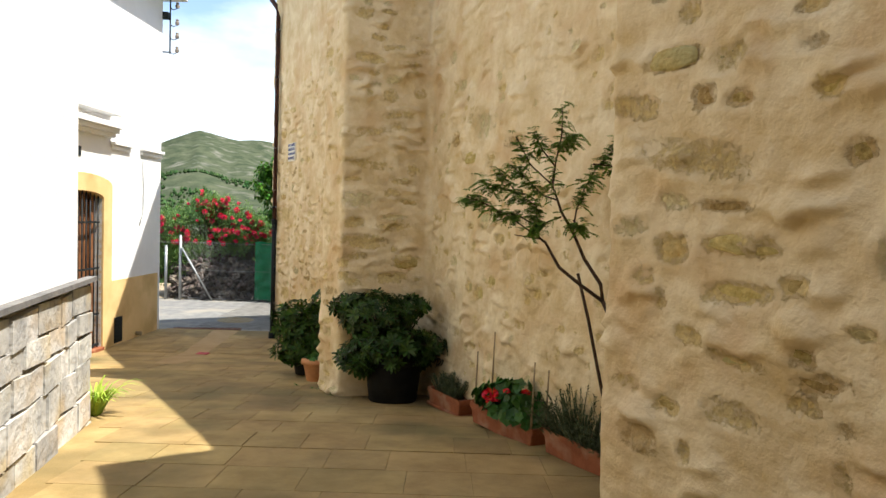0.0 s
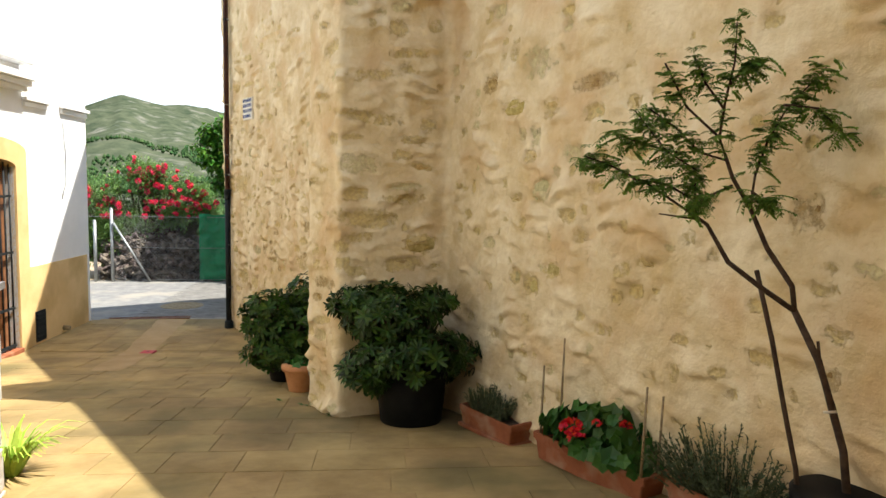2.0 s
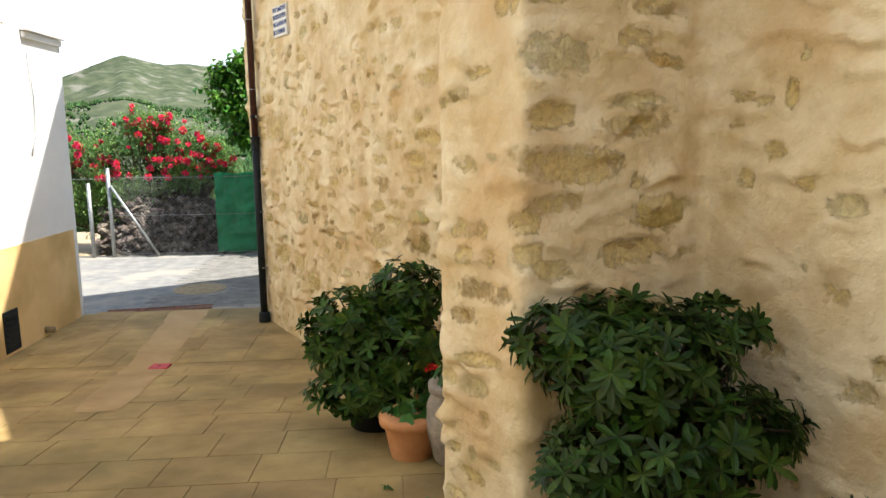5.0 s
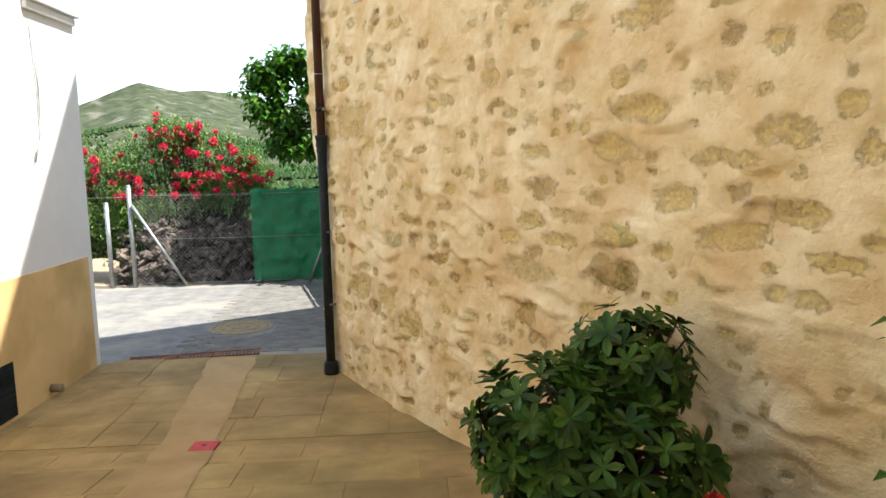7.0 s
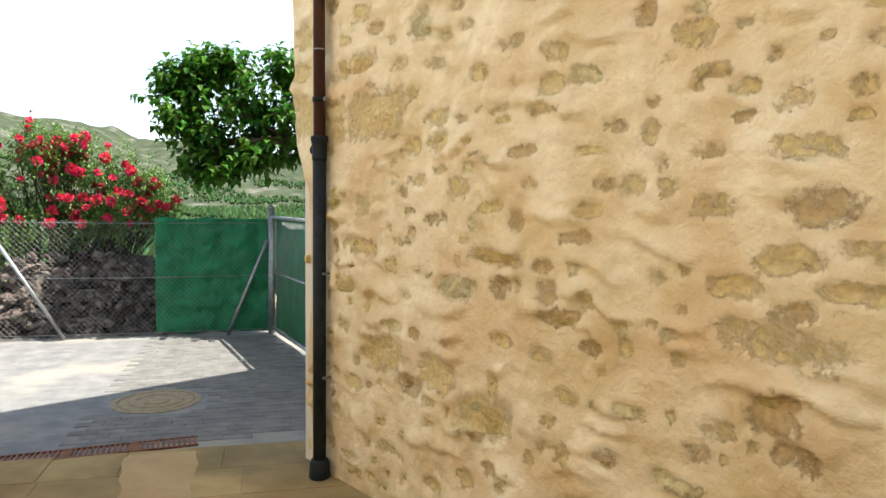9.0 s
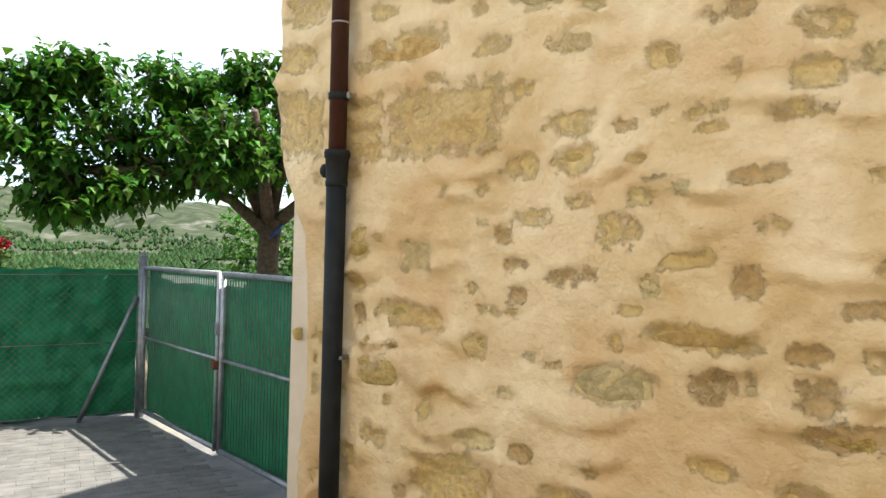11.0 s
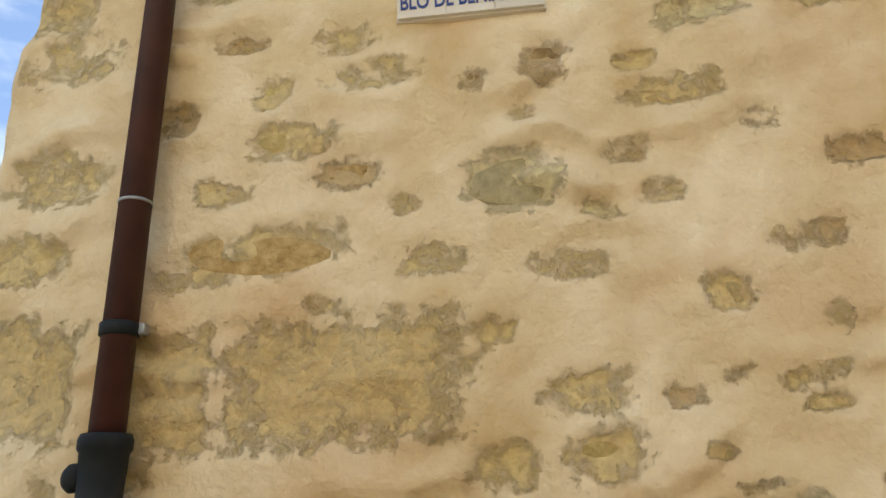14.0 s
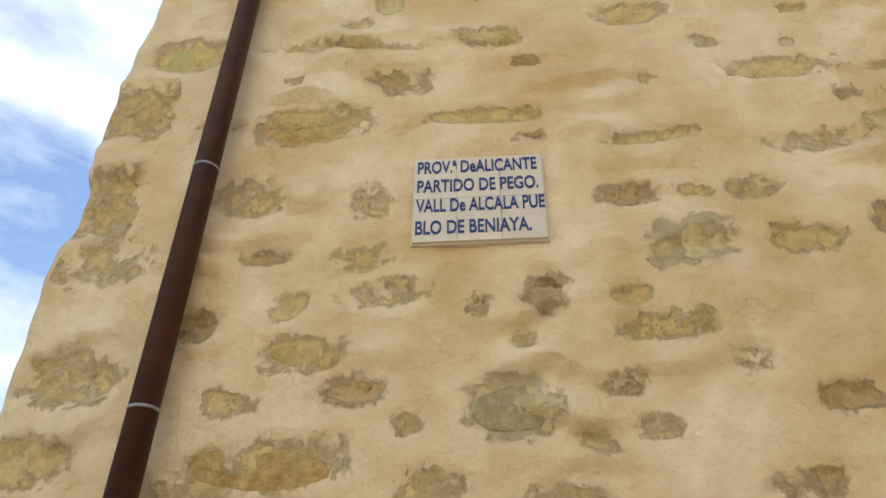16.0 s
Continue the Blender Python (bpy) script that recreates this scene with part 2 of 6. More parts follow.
M_HILL = mat("hill_scrub", (0.036, 0.050, 0.030), (0.080, 0.090, 0.055), 0.05, 1.0, 0.0, c=(0.15, 0.148, 0.12), cscale=0.035, cpos=(0.55, 0.72), spec=0.0)
M_FAR = mat("far_trees", (0.022, 0.05, 0.018), (0.055, 0.095, 0.035), 0.3, 1.0, 0.0, rnd=0.4, island=True, spec=0.0)
M_EARTH = mat("dry_earth", (0.22, 0.165, 0.10), (0.36, 0.28, 0.18), 3, 1.0, 0.6, 30, 0.02)
# dark on purpose: the unseen added walls should throw back little light
M_DULL = mat("low_bounce_render", (0.20, 0.165, 0.115), (0.32, 0.27, 0.20), 2.5, 0.95, 0.5, 20, 0.02)
M_LIMB = mat("light_render", (0.62, 0.56, 0.45), (0.72, 0.66, 0.55), 3, 0.9, 0.3)


# ---- mesh helpers ----
def mesh_ob(name, verts, faces, material, parent=None, label="", smooth=False):
    me = bpy.data.meshes.new(name)
    me.from_pydata([tuple(v) for v in verts], [], faces)
    me.materials.append(material)
    if smooth:
        me.shade_smooth()
    ob = new(name, me)
    if parent:
        ob.parent = parent
    if label:
        ob["label"] = label
    return ob


def part(name, bm, material, parent=None, label="", smooth=False):
    me = bpy.data.meshes.new(name)
    bm.to_mesh(me)
    bm.free()
    me.materials.append(material)
    if smooth:
        me.shade_smooth()
    ob = new(name, me)
    if parent:
        ob.parent = parent
    if label:
        ob["label"] = label
    return ob


def holder(name, x, y, z, turn=0.0, **tags):
    ob = new(name)
    ob.empty_display_size = 0.1
    ob.matrix_world = pose(x, y, z, 0, 0, turn)
    return tagged(ob, **tags)


def box(bm, x0, x1, y0, y1, z0, z1, bevel=0.0):
    m = Matrix.LocRotScale(((x0 + x1) / 2, (y0 + y1) / 2, (z0 + z1) / 2), None, (x1 - x0, y1 - y0, z1 - z0))
    g = bmesh.ops.create_cube(bm, size=1, matrix=m)
    if bevel:
        es = list({e for v in g["verts"] for e in v.link_edges})
        bmesh.ops.bevel(bm, geom=es, offset=bevel, segments=2, affect="EDGES", profile=0.5)
    return bm


def boxed(*a, **k):
    return box(bmesh.new(), *a, **k)


def lathe(profile, n=24, wob=0.0):
    """A turned shape from (radius, z) pairs."""
    bm = bmesh.new()
    rings = []
    for r, z in profile:
        rings.append([bm.verts.new((r * (1 + wob * math.sin(3 * a)) * math.cos(a), r * math.sin(a), z)) for a in (2 * math.pi * i / n for i in range(n))])
    for p, q in zip(rings, rings[1:]):
        for i in range(n):
            bm.faces.new((p[i], p[(i + 1) % n], q[(i + 1) % n], q[i]))
    bm.faces.new(rings[0][::-1])
    bm.faces.new(rings[-1])
    return bm


def tube_into(verts, faces, pts, radii, n=6):
    pts = [Vector(p) for p in pts]
    base = len(verts)
    for i, p in enumerate(pts):
        d = (pts[min(i + 1, len(pts) - 1)] - pts[max(i - 1, 0)]).normalized()
        a = d.orthogonal().normalized() if abs(d.z) > 0.95 else d.cross(Vector((0, 0, 1))).normalized()
        b = d.cross(a)
        for k in range(n):
            w = 2 * math.pi * k / n
            verts.append(p + (a * math.cos(w) + b * math.sin(w)) * radii[i])
    for i in range(len(pts) - 1):
        for k in range(n):
            u, v = base + i * n + k, base + i * n + (k + 1) % n
            faces.append((u, v, v + n, u + n))
    faces.append(tuple(base + k for k in range(n))[::-1])
    faces.append(tuple(base + (len(pts) - 1) * n + k for k in range(n)))


def tube(name, pts, radii, material, parent=None, n=8, label=""):
    v, f = [], []
    tube_into(v, f, pts, radii if isinstance(radii, (list, tuple)) else [radii] * len(pts), n)
    return mesh_ob(name, v, f, material, parent, label, smooth=True)


def leaf_into(verts, faces, p, d, up, length, width, fold=0.25, droop=0.2):
    """One leaf: a pointed blade folded along its rib and bent at mid-length."""
    d = d.normalized()
    s = d.cross(up)
    s = s.normalized() if s.length > 1e-4 else d.orthogonal().normalized()
    u = s.cross(d)
    b = len(verts)
    mid = p + d * length * 0.5 + u * 0.02 * length
    tip = p + d * length - u * droop * length
    verts += [p, mid + s * width * 0.5 + u * fold * width, mid, mid - s * width * 0.5 + u * fold * width, tip]
    faces += [(b, b + 1, b + 2), (b, b + 2, b + 3), (b + 1, b + 4, b + 2), (b + 2, b + 4, b + 3)]


def blade_into(verts, faces, p, d, up, length, width, fold=0.15, droop=0.15):
    """One leaf that is widest past its middle and ends bluntly."""
    d = d.normalized()
    s = d.cross(up)
    s = s.normalized() if s.length > 1e-4 else d.orthogonal().normalized()
    u = s.cross(d)
    b = len(verts)
    for t, w in ((0.0, 0.06), (0.35, 0.36), (0.68, 0.5), (0.92, 0.3), (1.0, 0.05)):
        c = p + d * length * t - u * droop * length * t * t
        verts += [c + s * width * w + u * fold * width * w, c - u * fold * width * 0.2, c - s * width * w + u * fold * width * w]
    for k in range(4):
        a = b + 3 * k
        faces += [(a, a + 1, a + 4, a + 3), (a + 1, a + 2, a + 5, a + 4)]


def unit(r):
    while True:
        v = Vector((r.uniform(-1, 1), r.uniform(-1, 1), r.uniform(-1, 1)))
        if 0.05 < v.length < 1:
            return v.normalized()


# the church wall's own axes: s along it towards the start of the walk, d out into the street
U, N, P0 = Vector((0.4874, -0.8732, 0)), Vector((-0.8732, -0.4874, 0)), Vector((-2.86, 12.2, 0))
WALL_TURN = math.degrees(math.atan2(U.y, U.x))


def at(s, d, z=0.0):
    return P0 + U * s + N * d + Vector((0, 0, z))


def ground_z(y):
    return float(np.interp(y, [-20, 0, 5.0, 7.2, 10.6, 60], [1.93, 0.84, 0.57, 0.36, 0, 0]))


def on_ground(s, d):
    p = at(s, d)
    p.z = ground_z(p.y)
    return p


# ---- church wall: one profile in plan, with two buttresses ----
# past s 12.2 the wall is unseen, run on to shade the ground there
PROFILE = [(-0.475, -3.0), (-0.475, 0.0), (4.78, 0.02), (4.90, 0.95), (5.52, 0.96), (5.66, 0.06), (9.38, 0.34), (9.46, 1.13), (12.2, 1.13), (12.2, 0.3), (23.0, 0.3)]


def rounded(profile, step, radius):
    """Points along the profile, evenly spaced, with its corners rounded, and the way out of the wall at each."""
    pts = [Vector(p) for p in profile]
    line = [pts[0]]
    for a, b, c in zip(pts, pts[1:], pts[2:]):
        i, o = (a - b).normalized(), (c - b).normalized()
        r = min(radius, (a - b).length / 3, (c - b).length / 3)
        for k in range(5):
            t = k / 4
            line.append((b + i * r) * (1 - t) ** 2 + b * 2 * t * (1 - t) + (b + o * r) * t * t)
    line.append(pts[-1])
    out = [line[0]]
    for a, b in zip(line, line[1:]):
        n = max(1, round((b - a).length / step))
        out += [a.lerp(b, k / n) for k in range(1, n + 1)]
    return out


STONE_ROWS = []
FACE_E = ((-0.46, 0.0), (4.75, 0.0))
FACE_A = ((5.66, 0.06), (9.38, 0.34))
FACE_F1 = ((4.9, 0.95), (5.52, 0.96))
FACE_S1 = ((5.52, 0.96), (5.66, 0.06))
FACE_F2 = ((9.46, 1.13), (12.2, 1.13))
SRNG = random.Random(99)


def lay(face, u, z, w, h, kind="o"):
    """One stone let into a face of the wall: u and z its middle, w and h its size."""
    STONE_ROWS.append((face, u, z, w, h, kind, SRNG.uniform(-0.16, 0.16) * (0.1 if kind == "d" else 1.0)))


def free(face, u, z, w, h):
    return not any(f is face and abs(u - a) < (w + c) * 0.5 and abs(z - b) < (h + d) * 0.52 for f, a, b, c, d, *_ in STONE_ROWS)


for q in ((1.69, 3.95, 0.22, 0.11, "o"), (1.23, 3.87, 0.2, 0.09, "o"), (0.74, 3.87, 0.54, 0.05, "o"), (0.95, 3.69, 0.2, 0.13, "b"), (1.91, 3.8, 0.1, 0.07, "o"), (2.09, 3.66, 0.32, 0.1, "o"), (2.26, 3.52, 0.1, 0.05, "b"), (0.67, 3.52, 0.34, 0.14, "o"), (1.21, 3.52, 0.34, 0.06, "o"), (1.67, 3.4, 0.29, 0.05, "o"), (2.12, 3.35, 0.25, 0.09, "o"), (0.51, 3.25, 0.22, 0.14, "o"), (0.87, 3.21, 0.13, 0.13, "o"), (1.58, 3.19, 0.16, 0.07, "b"), (1.91, 3.19, 0.15, 0.08, "o"), (0.6, 3.04, 0.17, 0.06, "b"), (0.86, 3.02, 0.16, 0.09, "o"), (0.93, 2.9, 0.24, 0.08, "o"), (1.17, 2.86, 0.06, 0.08, "b"), (1.34, 2.89, 0.13, 0.12, "b"), (1.72, 3.02, 0.22, 0.14, "g"), (2.01, 3.02, 0.18, 0.09, "o")):
    lay(FACE_E, *q)
for q in ((0.68, 2.88, 0.09, 0.09, "o"), (1.62, 2.79, 0.23, 0.09, "o"), (0.44, 2.82, 0.13, 0.1, "b"), (0.73, 2.74, 0.22, 0.1, "o"), (0.87, 2.64, 0.14, 0.08, "b"), (0.56, 2.62, 0.15, 0.08, "o"), (1.24, 2.59, 0.21, 0.14, "g"), (1, 2.56, 0.07, 0.06, "o"), (1.5, 2.64, 0.12, 0.06, "b"), (1.81, 2.7, 0.1, 0.07, "b"), (1.99, 2.6, 0.13, 0.07, "b"), (1.85, 2.41, 0.19, 0.07, "b"), (1.06, 2.42, 0.17, 0.08, "o"), (0.65, 2.46, 0.45, 0.12, "o"), (0.48, 2.16, 0.19, 0.25, "d"), (0.855, 2.17, 0.50, 0.25, "d"), (1.36, 2.11, 0.2, 0.1, "o"), (1.35, 2.38, 0.17, 0.07, "o"), (1.66, 2.3, 0.1, 0.09, "o"), (1.65, 2.13, 0.07, 0.04, "b"), (1.79, 2.12, 0.13, 0.04, "o"), (1.18, 2.25, 0.08, 0.06, "o")):
    lay(FACE_E, *q)
for q in ((1.94, 1.92, 0.16, 0.05, "b"), (1.64, 1.92, 0.08, 0.03, "b"), (1.53, 1.76, 0.15, 0.12, "o"), (0.74, 1.66, 0.15, 0.14, "g"), (1.38, 1.61, 0.17, 0.06, "b"), (1.64, 1.59, 0.07, 0.08, "g"), (1.92, 1.61, 0.09, 0.1, "b"), (0.72, 1.44, 0.32, 0.1, "o"), (1.1, 1.48, 0.24, 0.04, "o"), (0.45, 1.71, 0.12, 0.14, "o"), (1.79, 1.44, 0.32, 0.07, "o"), (1.23, 1.8, 0.13, 0.08, "o"), (1.98, 1.77, 0.1, 0.07, "o"), (0.45, 1.43, 0.09, 0.11, "b"), (0.14, 2.21, 0.27, 0.26, "d"), (0.11, 2.49, 0.21, 0.12, "o"), (0.16, 2.69, 0.24, 0.14, "o"), (2.36, 1.77, 0.1, 0.06, "b"), (2.23, 1.55, 0.17, 0.06, "b"), (0.57, 1.22, 0.26, 0.12, "o"), (1.52, 1.27, 0.26, 0.13, "g"), (1.83, 1.3, 0.15, 0.12, "b")):
    lay(FACE_E, *q)
for q in ((2.1, 1.31, 0.13, 0.12, "b"), (2.17, 1.21, 0.23, 0.08, "b"), (2.32, 1.3, 0.08, 0.08, "g"), (0.93, 0.85, 0.34, 0.21, "o"), (1.39, 0.82, 0.26, 0.19, "o"), (1.18, 0.72, 0.21, 0.11, "b"), (1.83, 1.06, 0.15, 0.06, "o"), (2.07, 1.03, 0.14, 0.06, "o"), (2.32, 1.1, 0.11, 0.07, "b"), (0.56, 0.96, 0.16, 0.08, "o"), (1.02, 1.35, 0.1, 0.09, "o"), (2.28, 1.91, 0.18, 0.04, "o"), (1.78, 0.85, 0.09, 0.1, "o"), (0.05, 3.25, 0.27, 0.24, "d"), (0.16, 3.03, 0.27, 0.15, "o"), (0.11, 3.62, 0.22, 0.23, "d"), (0.2, 3.88, 0.25, 0.15, "o"), (3.18, 1.69, 0.22, 0.12, "b"), (3.68, 1.88, 0.24, 0.13, "o"), (3.84, 2.05, 0.32, 0.12, "o"), (3.13, 1.88, 0.22, 0.08, "o"), (2.81, 1.69, 0.16, 0.09, "o")):
    lay(FACE_E, *q)
for q in ((3.07, 1.23, 0.45, 0.14, "o"), (3.67, 1.29, 0.3, 0.17, "b"), (3.38, 1.55, 0.32, 0.08, "o"), (3.08, 1.51, 0.21, 0.1, "o"), (3.71, 1.48, 0.24, 0.12, "o"), (2.9, 1.41, 0.19, 0.08, "o"), (3.31, 1.42, 0.25, 0.07, "o"), (3.9, 1.77, 0.07, 0.05, "b"), (3.62, 1.73, 0.08, 0.05, "o"), (3.06, 1, 0.18, 0.15, "b"), (3.54, 1.09, 0.18, 0.09, "o"), (3.35, 2.2, 0.15, 0.09, "o"), (2.8, 2.16, 0.17, 0.06, "o"), (2.73, 2.3, 0.17, 0.1, "o"), (3.08, 2.04, 0.14, 0.09, "o"), (3.4, 1.99, 0.1, 0.06, "o"), (3.28, 2.06, 0.08, 0.07, "o"), (1.72, 0.67, 0.34, 0.21, "o"), (3.84, 2.45, 0.34, 0.12, "o"), (4.29, 2.3, 0.1, 0.1, "b"), (4.48, 2.25, 0.13, 0.1, "o"), (4.72, 2.27, 0.13, 0.13, "o")):
    lay(FACE_E, *q)
for q in ((4.53, 1.92, 0.22, 0.12, "o"), (4.26, 1.83, 0.36, 0.07, "o"), (4.02, 1.66, 0.21, 0.12, "o"), (4.59, 1.62, 0.21, 0.1, "o"), (4.36, 1.69, 0.13, 0.09, "b"), (4.31, 1.52, 0.32, 0.11, "o"), (4.73, 1.46, 0.21, 0.07, "o"), (4.64, 1.31, 0.14, 0.08, "o"), (4.22, 2.12, 0.21, 0.09, "o"), (4.76, 2, 0.11, 0.09, "o"), (4.82, 1.85, 0.09, 0.11, "o")):
    lay(FACE_E, *q)
for q in ((0.35, 1.41, 0.42, 0.1, "b"), (0.21, 1.28, 0.18, 0.07, "b"), (0.63, 1.95, 0.24, 0.11, "o"), (0.63, 1.59, 0.18, 0.1, "o"), (0.23, 1.93, 0.18, 0.07, "o"), (0.33, 1.66, 0.13, 0.08, "o"), (0.68, 2.08, 0.09, 0.08, "o"), (0.2, 1.66, 0.14, 0.09, "o"), (0.62, 1.72, 0.18, 0.08, "o")):
    lay(FACE_F1, *q)
for q in ((1.13, 3.02, 0.28, 0.23, "g"), (0.59, 2.93, 0.21, 0.13, "b"), (1.69, 2.82, 0.35, 0.09, "b"), (0.89, 2.74, 0.26, 0.14, "o"), (1.29, 2.7, 0.16, 0.13, "o"), (1.69, 2.65, 0.18, 0.09, "o"), (1.22, 2.17, 0.21, 0.15, "g"), (1.51, 2.41, 0.22, 0.11, "g"), (1.13, 2.53, 0.13, 0.17, "g"), (1.75, 2.2, 0.14, 0.09, "o"), (1.08, 2.4, 0.13, 0.09, "o"), (1.62, 2.29, 0.08, 0.05, "b"), (0.59, 1.46, 0.12, 0.08, "o"), (1.12, 1.54, 0.17, 0.14, "o"), (1.34, 1.66, 0.18, 0.11, "o"), (1.62, 1.9, 0.14, 0.09, "o"), (0.93, 2.12, 0.14, 0.07, "o"), (1.94, 1.57, 0.1, 0.09, "o"), (2.16, 1.8, 0.15, 0.06, "o"), (1.49, 2.03, 0.16, 0.09, "o"), (1.77, 2.4, 0.1, 0.09, "o"), (2, 2.68, 0.12, 0.09, "o")):
    lay(FACE_A, *q)
for q in ((2.04, 2.41, 0.24, 0.11, "o"), (0.95, 1.57, 0.1, 0.12, "o"), (1.82, 1.36, 0.2, 0.07, "o"), (2.08, 1.63, 0.11, 0.09, "o"), (3.07, 2.11, 0.16, 0.16, "b"), (3.24, 1.6, 0.12, 0.07, "o"), (3.22, 1.41, 0.09, 0.1, "b")):
    lay(FACE_A, *q)
for q in ((0.17, 2.35, 0.33, 0.16, "g"), (0.27, 2.7, 0.49, 0.1, "o"), (0.54, 2.09, 0.4, 0.1, "o"), (0.13, 2.12, 0.21, 0.1, "o"), (0.25, 1.93, 0.41, 0.14, "o"), (0.68, 1.73, 0.27, 0.15, "o"), (0.15, 1.78, 0.25, 0.08, "o"), (0.54, 1.57, 0.31, 0.11, "o"), (0.27, 3.02, 0.41, 0.11, "o"), (0.57, 3.21, 0.34, 0.08, "o"), (0.69, 2.34, 0.22, 0.06, "o")):
    lay(FACE_S1, *q)
for q in ((0.54, 2.47, 0.54, 0.15, "o"), (0.16, 2.72, 0.3, 0.11, "o"), (0.42, 2.09, 0.19, 0.12, "o"), (0.77, 2.12, 0.37, 0.09, "o"), (0.57, 2.72, 0.14, 0.11, "b"), (0.74, 2.69, 0.13, 0.07, "b"), (0.69, 2.27, 0.24, 0.05, "b"), (0.39, 2.9, 0.29, 0.1, "o"), (0.69, 2.85, 0.19, 0.11, "o"), (1.22, 2.45, 0.11, 0.09, "b"), (1.01, 1.98, 0.12, 0.08, "o"), (0.76, 1.93, 0.32, 0.09, "o"), (1.12, 1.65, 0.22, 0.08, "b"), (1.21, 1.51, 0.08, 0.06, "b"), (1.26, 1.85, 0.11, 0.05, "g"), (0.43, 1.41, 0.15, 0.08, "o"), (1.05, 1.73, 0.11, 0.08, "b"), (0.78, 1.67, 0.25, 0.06, "o"), (1.12, 2.68, 0.12, 0.08, "o")):
    lay(FACE_F2, *q)



def scatter(face, count, z0, z1, wr, hr, kinds, seed):
    """Rubble stones in loose courses over a face, clear of those already laid."""
    rng = random.Random(seed)
    length = (at(*face[1]) - at(*face[0])).length
    done = tries = 0
    while done < count and tries < count * 14:
        tries += 1
        w, h = rng.uniform(*wr), rng.uniform(*hr)
        if rng.random() < 0.5:
            w, h = w * 0.55, h * 0.7
        u, z = rng.uniform(w / 2 + 0.02, length - w / 2 - 0.02), rng.uniform(z0, z1)
        z = round(z / 0.11) * 0.11 + rng.uniform(-0.03, 0.03)
        if free(face, u, z, w * 1.1, h * 1.15):
            lay(face, u, z, w, h, rng.choice(kinds))
            done += 1


scatter(FACE_E, 230, 0.08, 2.4, (0.06, 0.18), (0.05, 0.10), "oooogb", 1)
scatter(FACE_E, 110, 2.4, 4.6, (0.06, 0.19), (0.04, 0.09), "ooogb", 2)
scatter(FACE_A, 150, 0.5, 3.9, (0.05, 0.16), (0.04, 0.11), "oooggo", 3)
scatter(FACE_S1, 46, 0.5, 4.4, (0.12, 0.34), (0.05, 0.13), "ooog", 4)
scatter(FACE_F1, 34, 0.4, 4.2, (0.10, 0.30), (0.05, 0.12), "ooog", 5)
scatter(FACE_F2, 70, 0.6, 3.8, (0.10, 0.40), (0.05, 0.15), "ooogb", 6)


def relief(q):
    """How far the hand-laid mortar stands out from the true face: swells, trowel marks, and broken ledges with a sharp underside."""
    big = noise.noise(q * 1.1) * 0.018 + noise.noise(q * 2.7) * 0.014
    small = noise.noise(Vector((q.x * 9, q.y * 9, q.z * 13))) * 0.007
    course = q.z / 0.13 + 0.9 * noise.noise(q * 1.7) + 0.45 * noise.noise(q * 7.3)
    rise = course - math.floor(course)
    ledge = min(1.0, rise / 0.16) * (1 - rise) * max(0.0, noise.noise(q * 4.3 + Vector((7, 3, 1))) - 0.02) * 0.10
    return big + small + ledge - 0.008


